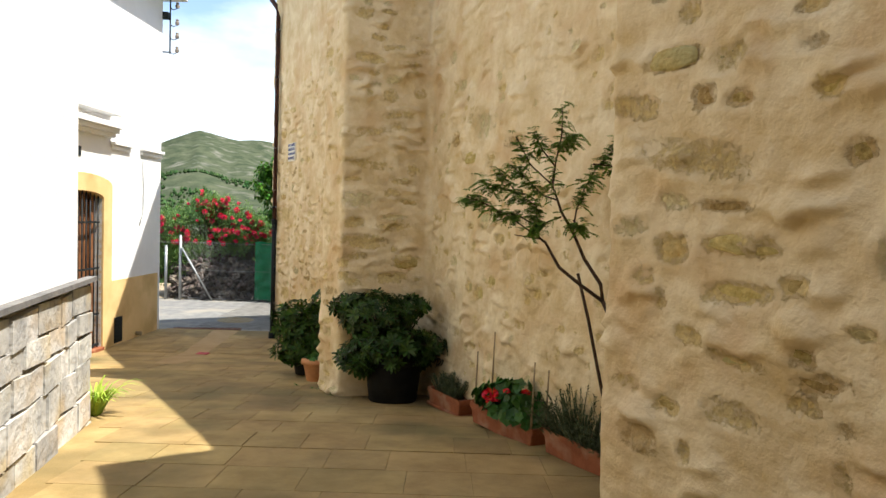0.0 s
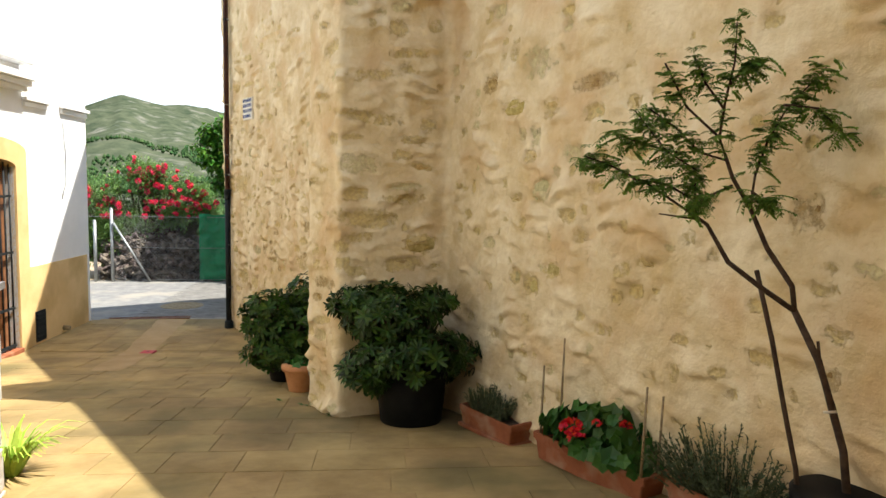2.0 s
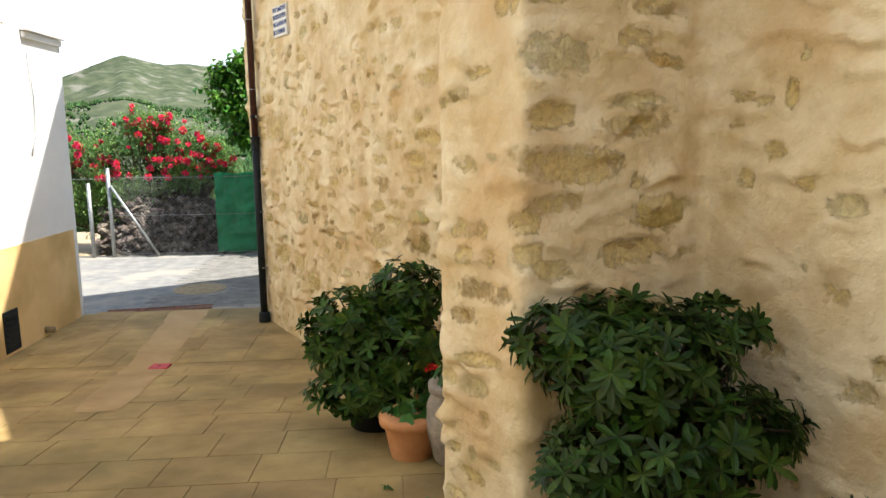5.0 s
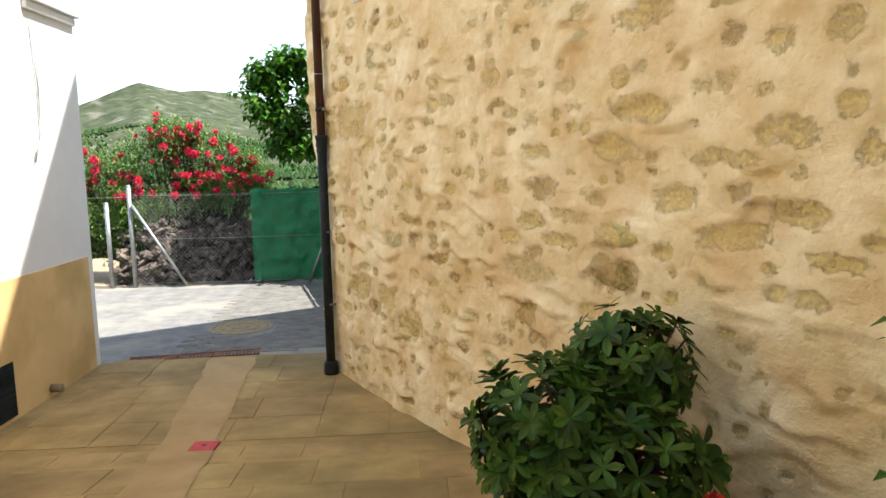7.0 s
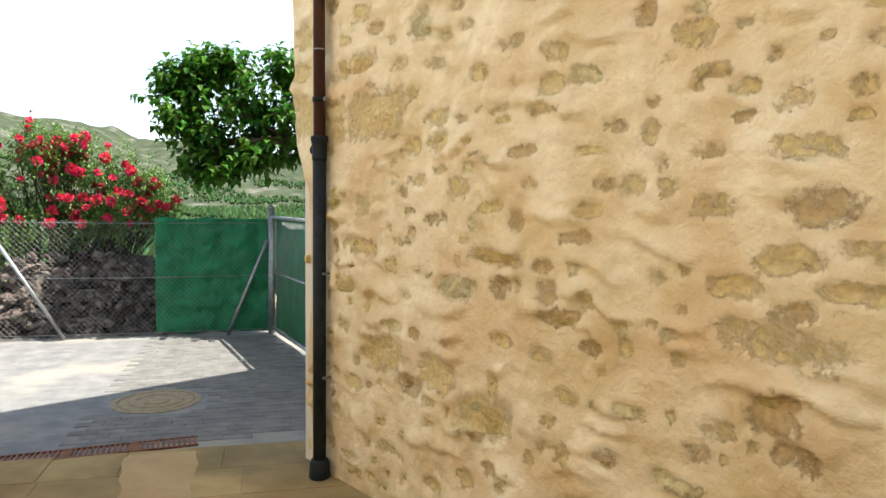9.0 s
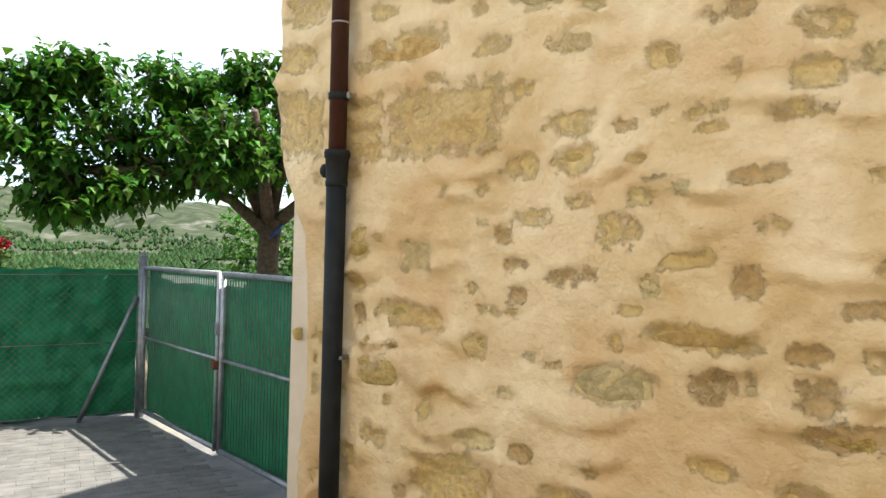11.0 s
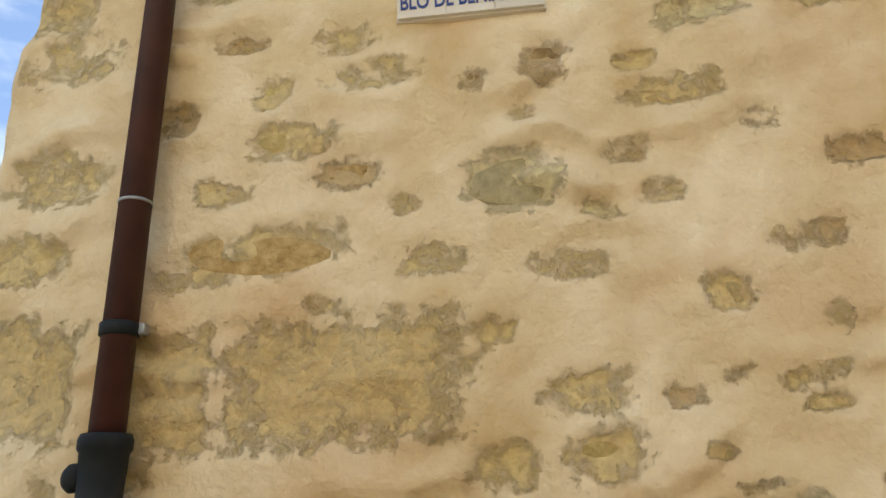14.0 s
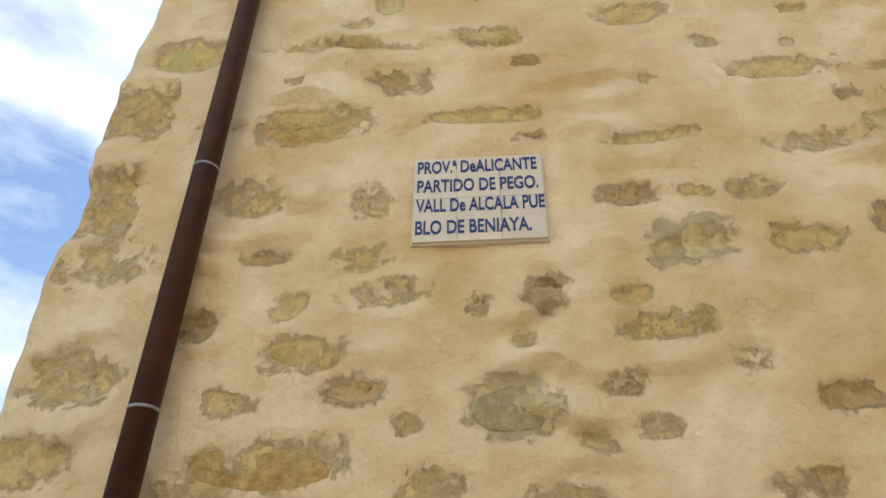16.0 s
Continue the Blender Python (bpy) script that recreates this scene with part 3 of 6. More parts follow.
def church_wall():
    line = rounded(PROFILE, 0.02, 0.06)
    zs = np.array([-0.1 + 0.02 * k for k in range(222)] + [4.38 + 0.1 * k for k in range(20)])
    bare, tone, sink = (np.zeros((len(line), len(zs))) for _ in range(3))
    flat = np.array([(p.x, p.y) for p in line])
    for face, u, z, w, h, kind, tilt in STONE_ROWS:
        a, b = np.array(face[0]), np.array(face[1])
        t = (b - a) / np.linalg.norm(b - a)
        off = flat - a
        along = off @ t
        away = np.abs(off @ np.array([-t[1], t[0]]))
        cols = np.where((away < 0.08) & (np.abs(along - u) < w))[0]
        rows = np.where(np.abs(zs - z) < h * 1.3)[0]
        if not len(cols) or not len(rows):
            continue
        du, dz = np.meshgrid(along[cols] - u, zs[rows] - z, indexing="ij")
        x, y = (du + dz * tilt) / (w / 2), (dz - du * tilt) / (h / 2)
        power = 9.0 if kind == "d" else 2.6
        rho = (np.abs(x) ** power + np.abs(y) ** power) ** (1 / power)
        block = np.ix_(cols, rows)
        here = np.clip((1.38 - rho) / 0.75, 0, 1) * (0.62 + 0.38 * math.sin(u * 91.7 + z * 57.3) ** 2)
        tone[block] = np.where(here > bare[block], {"o": 0.5, "g": 1.0, "b": 0.0, "d": 0.36}[kind], tone[block])
        bare[block] = np.maximum(bare[block], here)
        rim = np.exp(-((rho - 1.22) / 0.2) ** 2)
        sink[block] += rim * 0.007 - here * 0.015
    verts, faces = [], []
    for i, p in enumerate(line):
        t = (line[min(i + 1, len(line) - 1)] - line[max(i - 1, 0)]).normalized()
        out = U * (-t.y) + N * t.x
        for k, z in enumerate(zs):
            s = p.x
            z = float(z)
            if s < 0.1 and p.y > -2.5:
                cut = float(np.interp(z, [1.55, 1.75, 2.0, 2.12], [0.17, 0.15, 0.04, 0.0])) + 0.03 * noise.noise((0.3, 0.7, z * 2.6))
                s += cut * float(np.interp(s, [-0.4, 0.1], [1, 0]))
            q = at(s, p.y, z)
            verts.append(q + out * (relief(q) + float(sink[i, k])))
    m = len(zs)
    for i in range(len(line) - 1):
        for k in range(m - 1):
            a = i * m + k
            faces.append((a, a + 1, a + m + 1, a + m))
    ob = mesh_ob("wall_church", verts, faces, M_PLASTER, smooth=True)
    for key, values in (("bare", bare), ("tone", tone)):
        ob.data.attributes.new(key, "FLOAT", "POINT").data.foreach_set("value", values.astype(np.float32).ravel())
    tagged(ob, "rough rubble wall pointed with cream lime mortar", "wall", kind="structure")
    # the mass behind the face, which bears the roof
    bm = bmesh.new()
    low = [bm.verts.new(at(s, d, -0.3)) for s, d in ((-0.40, -0.06), (23.2, -0.06), (23.2, -7.5), (-0.40, -7.5))]
    high = [bm.verts.new(v.co + Vector((0, 0, 6.48))) for v in low]
    bm.faces.new(high)
    for k in range(4):
        bm.faces.new((low[k], low[(k + 1) % 4], high[(k + 1) % 4], high[k]))
    bmesh.ops.recalc_face_normals(bm, faces=bm.faces)
    tagged(part("wall_church_core", bm, M_LIMB), "plain rendered mass of the stone building", "wall", kind="structure")
    # taller block added out of view to keep sun off the street's start
    bt = bmesh.new()
    low = [bt.verts.new(at(s, d, 6.0)) for s, d in ((13.7, 0.2), (23.2, 0.2), (23.2, -7.4), (13.7, -7.4))]
    high = [bt.verts.new(v.co + Vector((0, 0, 6.8))) for v in low]
    bt.faces.new(high)
    bt.faces.new(low[::-1])
    for k in range(4):
        bt.faces.new((low[k], low[(k + 1) % 4], high[(k + 1) % 4], high[k]))
    bmesh.ops.recalc_face_normals(bt, faces=bt.faces)
    tagged(part("wall_sun_block", bt, M_LIMB), "plain unseen block added above the building to shade the street", "wall", kind="structure")
    return ob


CHURCH = church_wall()


def church_roof():
    roof = holder("roof_church", *at(7.5, -3.5, 6.2), WALL_TURN, label="low roof of clay tiles over the stone building", category="roof", kind="structure")
    part("slab", boxed(-8.0, 15.6, -3.85, 4.0, 0.0, 0.10), M_LIMB, roof)
    v, f = [], []
    for k in range(90):
        x = -7.9 + k * 0.26
        tube_into(v, f, [(x, -3.6, 0.16), (x, 3.98, 0.16)], [0.085, 0.085], 8)
    part_ob = mesh_ob("tile_courses", v, f, M_ROOF, roof, smooth=True)
    part_ob["kind"] = "stuff"
    return roof


roof = church_roof()
tube("gutter", [at(-0.45, 0.38, 6.12), at(23, 0.38, 6.12)], 0.07, M_BROWNPIPE)["label"] = "brown round gutter under the eaves"
tagged(bpy.data.objects["gutter"], category="gutter", kind="structure")


# ---- left: the white house with its door, and the house with a stone plinth ----
def grid_wall(name, a, b, z0, z1, thick, material, holes=(), label=""):
    """An upright wall from a to b in plan; its right-hand side faces the street; holes: (from, to, sill, head) along it, arched heads added apart."""
    a, b = Vector((*a, 0)), Vector((*b, 0))
    t = (b - a).normalized()
    back = Vector((-t.y, t.x, 0)) * thick
    length = (b - a).length
    xs = sorted({0.0, length, *(h for hole in holes for h in hole[:2])})
    zs = sorted({z0, z1, *(h for hole in holes for h in hole[2:])})
    bm = bmesh.new()
    for x0, x1 in zip(xs, xs[1:]):
        for w0, w1 in zip(zs, zs[1:]):
            if any(h[0] <= x0 and x1 <= h[1] and h[2] <= w0 and w1 <= h[3] for h in holes):
                continue
            c = [a + t * x0, a + t * x1, a + t * x1 + back, a + t * x0 + back]
            lo = [bm.verts.new(p + Vector((0, 0, w0))) for p in c]
            hi = [bm.verts.new(p + Vector((0, 0, w1))) for p in c]
            bm.faces.new(lo[::-1])
            bm.faces.new(hi)
            for k in range(4):
                bm.faces.new((lo[k], lo[(k + 1) % 4], hi[(k + 1) % 4], hi[k]))
    bmesh.ops.remove_doubles(bm, verts=bm.verts, dist=0.0005)
    seen = {}
    bm.verts.index_update()
    for f in list(bm.faces):
        key = tuple(sorted(v.index for v in f.verts))
        seen.setdefault(key, []).append(f)
    bmesh.ops.delete(bm, geom=[f for fs in seen.values() if len(fs) > 1 for f in fs], context="FACES_ONLY")
    bmesh.ops.recalc_face_normals(bm, faces=bm.faces)
    return tagged(part(name, bm, material), label, "wall", kind="structure")


# street face of the white house runs from its far corner back to the plinth house
HX0, HY0, HX1, HY1 = -5.17, 12.85, -5.36, 5.2
HT = Vector((HX1 - HX0, HY1 - HY0, 0)).normalized()
HN = Vector((-HT.y, HT.x, 0))
if HN.x < 0:
    HN = -HN


def house(u, out=0.0, z=0.0):
    """A place on the white house's face: u metres from its far corner."""
    return Vector((HX0, HY0, 0)) + HT * u + HN * out + Vector((0, 0, z))


DOOR0, DOOR1, DOOR_H = 2.08, 3.30, 2.33
grid_wall("wall_house", (HX0, HY0), (HX1, HY1), -0.3, 6.0, -0.4, M_WHITE, [(DOOR0, DOOR1, -0.3, DOOR_H + 0.11)], "white-painted house wall")
grid_wall("wall_house_end", (HX0 - 6.0, HY0), (HX0 - 0.4, HY0), -0.3, 6.0, -0.4, M_WHITE, (), "white-painted end wall of the house")
HOUSE_TURN = math.degrees(math.atan2(HT.y, HT.x))


def house_piece(name, u0, u1, o0, o1, z0, z1, material, bevel=0.0, parent=None, label="", category="", kind=""):
    bm = bmesh.new()
    lo = [house(u, o, z0) for u, o in ((u0, o0), (u1, o0), (u1, o1), (u0, o1))]
    vs = [bm.verts.new(p) for p in lo] + [bm.verts.new(p + Vector((0, 0, z1 - z0))) for p in lo]
    for q in ((3, 2, 1, 0), (4, 5, 6, 7), (0, 1, 5, 4), (1, 2, 6, 5), (2, 3, 7, 6), (3, 0, 4, 7)):
        bm.faces.new([vs[k] for k in q])
    bmesh.ops.recalc_face_normals(bm, faces=bm.faces)
    if bevel:
        bmesh.ops.bevel(bm, geom=list(bm.edges), offset=bevel, segments=2, affect="EDGES", profile=0.5)
    return tagged(part(name, bm, material, parent, label), "", category, kind=kind)


# ochre dado on both sides of the door, a white corner strip past it
house_piece("trim_dado", 0.10, DOOR0 - 0.26, 0.0, 0.012, -0.2, 1.04, M_OCHRE, 0.003, None, "ochre-painted dado along the house", "dado", "structure")
house_piece("trim_dado_2", DOOR1 + 0.26, 5.0, 0.0, 0.012, -0.2, 1.04, M_OCHRE, 0.003, None, "ochre-painted dado along the house", "dado", "structure")


def arched_surround():
    """Ochre band round the door with a segmental arch, and its reveal."""
    bm = bmesh.new()
    mid, half = (DOOR0 + DOOR1) / 2, (DOOR1 - DOOR0) / 2
    inner = [(DOOR0, -0.1)] + [(mid - half * math.cos(math.pi * k / 12), DOOR_H + 0.10 * math.sin(math.pi * k / 12)) for k in range(13)] + [(DOOR1, -0.1)]
    outer = [(DOOR0 - 0.26, -0.1)] + [(mid - (half + 0.26) * math.cos(math.pi * k / 12), DOOR_H + 0.19 + 0.17 * math.sin(math.pi * k / 12)) for k in range(13)] + [(DOOR1 + 0.26, -0.1)]
    rows = [(inner, -0.3), (inner, 0.03), (outer, 0.03), (outer, 0.0)]
    grid = [[bm.verts.new(house(u, o, z)) for u, z in ring] for ring, o in rows]
    for p, q in zip(grid, grid[1:]):
        for k in range(len(p) - 1):
            bm.faces.new((p[k], p[k + 1], q[k + 1], q[k]))
    bmesh.ops.recalc_face_normals(bm, faces=bm.faces)
    return tagged(part("trim_door_surround", bm, M_OCHRE), "ochre-painted arched door surround", "door surround", kind="structure")


arched_surround()


def spandrel():
    bm = bmesh.new()
    mid, half = (DOOR0 + DOOR1) / 2, (DOOR1 - DOOR0) / 2
    arc = [(mid - half * math.cos(math.pi * k / 12), DOOR_H + 0.10 * math.sin(math.pi * k / 12)) for k in range(13)]
    for o in (-0.004,):
        lo = [bm.verts.new(house(u, o, z)) for u, z in arc]
        hi = [bm.verts.new(house(u, o, DOOR_H + 0.12)) for u, z in arc]
        for k in range(12):
            bm.faces.new((lo[k], lo[k + 1], hi[k + 1], hi[k]))
    return tagged(part("trim_door_head", bm, M_OCHRE), "ochre filling above the arched door", "trim", kind="structure")


spandrel()


def house_door():
    base = house((DOOR0 + DOOR1) / 2, -0.16, 0.05)
    door = holder("door_1", *base, HOUSE_TURN, label="wooden glazed door behind dark iron bars, closed", category="door", kind="structure")
    w = (DOOR1 - DOOR0) / 2
    part("leaf", boxed(-w, w, -0.05, 0.0, 0, 2.4), M_WOOD, door)
    for x in (-w + 0.05, -0.02, w - 0.05):
        part("stile", boxed(x - 0.05, x + 0.05, 0.0, 0.035, 0, 2.4, bevel=0.006) if HN.x < 0 else boxed(x - 0.05, x + 0.05, -0.10, -0.05, 0, 2.4, bevel=0.006), M_WOOD, door)
    side = 1 if (pose(0, 0, 0, 0, 0, HOUSE_TURN).to_3x3() @ Vector((0, 1, 0))).dot(HN) > 0 else -1
    for x in (-w + 0.05, -0.02, w - 0.05):
        part("stile", boxed(x - 0.05, x + 0.05, min(0, side * 0.05), max(0, side * 0.05), 0, 2.3, bevel=0.006), M_WOOD, door)
    grille = part("grille_frame", boxed(-w + 0.01, w - 0.01, side * 0.12 - 0.012, side * 0.12 + 0.012, 0.02, 0.06), M_IRON, door, "black iron bottom rail")
    for z in (0.5, 1.2, 1.9):
        part("rail", boxed(-w + 0.01, w - 0.01, side * 0.12 - 0.012, side * 0.12 + 0.012, z, z + 0.03), M_IRON, door)
    for k in range(11):
        x = -w + 0.04 + k * (2 * w - 0.08) / 10
        tube("bar", [(x, side * 0.12, 0.0), (x, side * 0.12, 2.30 + 0.09 * math.sin(math.pi * (x + w) / (2 * w)))], 0.011, M_IRON, door, 6)
    return door


house_door()
house_piece("door_step", DOOR0 - 0.02, DOOR1 + 0.02, -0.3, 0.05, -0.1, 0.05, M_TERRA, 0.01, None, "terracotta door step", "step", "structure")
# upper mouldings: a sill or balcony slab above the door and a string course to the corner
balcony = holder("balcony_slab", *house(2.4, 0, 3.36), HOUSE_TURN, label="white moulded balcony slab above the door", category="balcony", kind="structure")
for o, z0, z1 in ((0.10, 3.27, 3.33), (0.16, 3.33, 3.40), (0.21, 3.40, 3.48)):
    pc = house_piece("moulding", 1.86, 4.6, 0.0, o, z0, z1, M_WHITE, 0.008)
    pc.parent = balcony
    pc.matrix_parent_inverse = balcony.matrix_world.inverted()
pc = house_piece("ledge", 1.86, 4.6, 0.0, 0.19, 3.60, 3.66, M_WHITE, 0.01)
pc.parent = balcony
pc.matrix_parent_inverse = balcony.matrix_world.inverted()
for name, u0, u1 in (("trim_string_course", 1.22, 1.84), ("trim_string_course_2", 0.0, 0.84)):
    house_piece(name, u0, u1, 0.0, 0.075, 3.17, 3.22, M_WHITE, 0.01, None, "white string course on the house", "trim", "structure")
    house_piece(name + "_under", u0 + 0.02, u1 - 0.02, 0.0, 0.04, 3.10, 3.167, M_WHITE, 0.01, None, "white moulding under the string course", "trim", "structure")
house_piece("wall_vent", 1.44, 1.70, 0.012, 0.024, 0.03, 0.44, M_IRON, 0.004, None, "dark iron vent grille low on the wall", "vent")
vent = bpy.data.objects["wall_vent"]
for k in range(6):
    house_piece("slat", 1.46, 1.68, 0.024, 0.034, 0.07 + k * 0.06, 0.10 + k * 0.06, M_IRON, 0.0, vent)
spout = tube("drain_spout", [house(0.93, 0.0, 0.07), house(0.93, 0.10, 0.065)], 0.035, M_TANIRON, None, 12)
tagged(spout, "short tan drain spout at the foot of the wall", "spout")
house_piece("number_plate", 2.70, 2.86, 0.0, 0.012, 2.92, 3.06, M_IRON, 0.003, None, "small dark house number plate", "number plate")
# cornice and roof edge
house_piece("trim_eaves", -0.30, 7.7, -0.4, 0.34, 6.0, 6.12, M_WHITE, 0.02, None, "white eaves slab of the house", "eaves", "structure")
bracket = holder("insulator_bracket", *house(-0.04, 0.12, 5.0), 0, label="black iron bracket with four wire insulators", category="bracket")
tube("bar", [(0, 0, 0.0), (0, 0, 1.0)], 0.014, M_IRON, bracket)
tube("foot", [(0, 0, 0.03), (-0.22, -0.03, 0.03)], 0.012, M_IRON, bracket)
for z in (0.03, 0.28, 0.52, 0.82):
    ins = part("insulator", lathe([(0.012, 0), (0.035, 0.01), (0.04, 0.05), (0.022, 0.07), (0.03, 0.1), (0.01, 0.11)], 10), M_URN, bracket)
    ins.location = (0.12, 0.02, z)
    tube("arm", [(0, 0, z), (0.06, 0.01, z - 0.03), (0.12, 0.02, z)], 0.008, M_IRON, bracket, 5)
part("box", boxed(-0.16, -0.02, -0.06, 0.06, 0.62, 0.74, bevel=0.01), M_IRON, bracket)
cable = tube("cable", [house(0.75, 0.015, 3.0), house(0.72, 0.02, 2.5), house(0.74, 0.02, 2.1), house(0.84, 0.03, 2.0), house(0.86, 0.02, 1.9)], 0.008, M_ZINC, None, 5)
tagged(cable, "thin grey cable stapled to the white wall", "cable")

# plinth house: comes forward into the street


def plinth_house():
    bm = bmesh.new()
    outline = [(-9.0, 5.33), (-2.76, 5.33), (-2.18, 2.9), (-5.6, 2.7), (-9.0, 2.7)]
    lo = [bm.verts.new((x, y, -0.2)) for x, y in outline]
    hi = [bm.verts.new((x, y, 6.3)) for x, y in outline]
    bm.faces.new(hi)
    for k in range(5):
        bm.faces.new((lo[k], lo[(k + 1) % 5], hi[(k + 1) % 5], hi[k]))
    bmesh.ops.recalc_face_normals(bm, faces=bm.faces)
    bmesh.ops.bevel(bm, geom=[e for e in bm.edges if abs(e.verts[0].co.z - e.verts[1].co.z) > 5], offset=0.03, segments=3, affect="EDGES")
    tagged(part("wall_plinth_house", bm, M_WHITE), "white-painted house wall above a stone plinth", "wall", kind="structure")
    eave = bmesh.new()
    lo = [eave.verts.new((x, y, 6.3)) for x, y in ((-9, 5.5), (-2.5, 5.5), (-1.88, 2.7), (-5.6, 2.5), (-9, 2.5))]
    hi = [eave.verts.new(v.co + Vector((0, 0, 0.14))) for v in lo]
    eave.faces.new(lo[::-1])
    eave.faces.new(hi)
    for k in range(5):
        eave.faces.new((lo[k], lo[(k + 1) % 5], hi[(k + 1) % 5], hi[k]))
    tagged(part("trim_plinth_house_eaves", eave, M_ROOF), "clay eaves of the white house", "eaves", kind="structure")


plinth_house()


def plinth():
    a, b = Vector((-2.70, 5.35, 0)), Vector((-2.12, 2.9, 0))
    t = (b - a).normalized()
    n = Vector((-t.y, t.x, 0))
    if n.x < 0:
        n = -n
    bm = bmesh.new()
    pts = [Vector((-5.0, 5.36, 0)), a, b, Vector((-2.3, 2.88, 0))]
    lo = [bm.verts.new((p.x, p.y, 0.0)) for p in pts] + [bm.verts.new((p.x - 0.3, p.y - 0.3, 0.0)) for p in pts[::-1]]
    hi = [bm.verts.new((v.co.x, v.co.y, 1.63)) for v in lo]
    bm.faces.new(hi)
    for k in range(8):
        bm.faces.new((lo[k], lo[(k + 1) % 8], hi[(k + 1) % 8], hi[k]))
    bmesh.ops.recalc_face_normals(bm, faces=bm.faces)
    base = tagged(part("wall_plinth", bm, M_JOINT), "plinth faced with irregular grey stone slabs", "plinth", kind="structure")
    rng = random.Random(7)
    for (p, q, out) in ((a, b, n),):
        w = (q - p).normalized()
        length = (q - p).length
        z = 0.20
        while z < 1.58:
            h = min(rng.uniform(0.16, 0.26), 1.60 - z)
            x = 0.0
            while x < length - 0.01:
                l = min(rng.uniform(0.22, 0.5), length - x)
                g = 0.008
                tilt = rng.uniform(-0.02, 0.02)
                f0, f1 = rng.uniform(0.02, 0.045), rng.uniform(0.02, 0.045)
                bs = bmesh.new()
                c = [(x + g, z + g), (x + l - g, z + g + tilt), (x + l - g, z + h - g + tilt), (x + g, z + h - g)]
                back = [bs.verts.new(p + w * u + Vector((0, 0, k))) for u, k in c]
                front = [bs.verts.new(p + w * (u * 0.985 + (x + l / 2) * 0.015) + out * (f0 if i in (0, 3) else f1) + Vector((0, 0, k * 0.985 + (z + h / 2) * 0.015))) for i, (u, k) in enumerate(c)]
                bs.faces.new(front)
                for k in range(4):
                    bs.faces.new((back[k], back[(k + 1) % 4], front[(k + 1) % 4], front[k]))
                bmesh.ops.recalc_face_normals(bs, faces=bs.faces)
                part("stone", bs, M_SLATE, base)
                x += l
            z += h
        cap = bmesh.new()
        cs = [p, q, q + out * 0.07, p + out * 0.07]
        lo2 = [cap.verts.new(v + Vector((0, 0, 1.63))) for v in cs]
        hi2 = [cap.verts.new(v + Vector((0, 0, 1.665))) for v in cs]
        cap.faces.new(lo2[::-1])
        cap.faces.new(hi2)
        for k in range(4):
            cap.faces.new((lo2[k], lo2[(k + 1) % 4], hi2[(k + 1) % 4], hi2[k]))
        bmesh.ops.recalc_face_normals(cap, faces=cap.faces)
        part("coping", cap, M_CAP, base, "dark slate coping")


plinth()
# unseen wall, added tall and dark to cut sky and bounce light
tagged(part("wall_sky_block", boxed(-2.7, -2.1, -5.6, 2.86, -0.2, 8.6), M_DULL), "plain dark unseen wall added to cut light on the near buttress", "wall", kind="structure")
# unseen dark wall added behind the start, to close the street and dim it
tagged(part("wall_unseen_end", boxed(-9, 4, -6.2, -5.6, 0.5, 8.6), M_DULL), "plain dark unseen wall added to close and dim the street", "wall", kind="structure")


# ---- pavement, road, ground ----
def strip(name, x0, x1, ys, material, lift, label, category, thick=0.25):
    v, f = [], []
    for y in ys:
        z = ground_z(y) + lift
        v += [(x0, y, z), (x1, y, z), (x0, y, z - thick), (x1, y, z - thick)]
    for k in range(len(ys) - 1):
        a = 4 * k
        f += [(a, a + 1, a + 5, a + 4), (a + 2, a + 6, a + 7, a + 3), (a, a + 4, a + 6, a + 2), (a + 1, a + 3, a + 7, a + 5)]
    e = 4 * (len(ys) - 1)
    f += [(0, 2, 3, 1), (e, e + 1, e + 3, e + 2)]
    return tagged(mesh_ob(name, v, f, material), label, category, kind="structure")


PAVEMENT = strip("pavement", -9.0, 9.0, [-9, -2, 0, 2, 5.0, 7.2, 9.0, 10.6, 11.6, 12.88], M_PAVE, -0.004, "ochre stamped-concrete street paving", "paving")
ROAD = strip("road", -60.0, -1.2, [12.885, 15.0, 17.5], M_ROAD, -0.012, "grey concrete road across the street's end", "road")


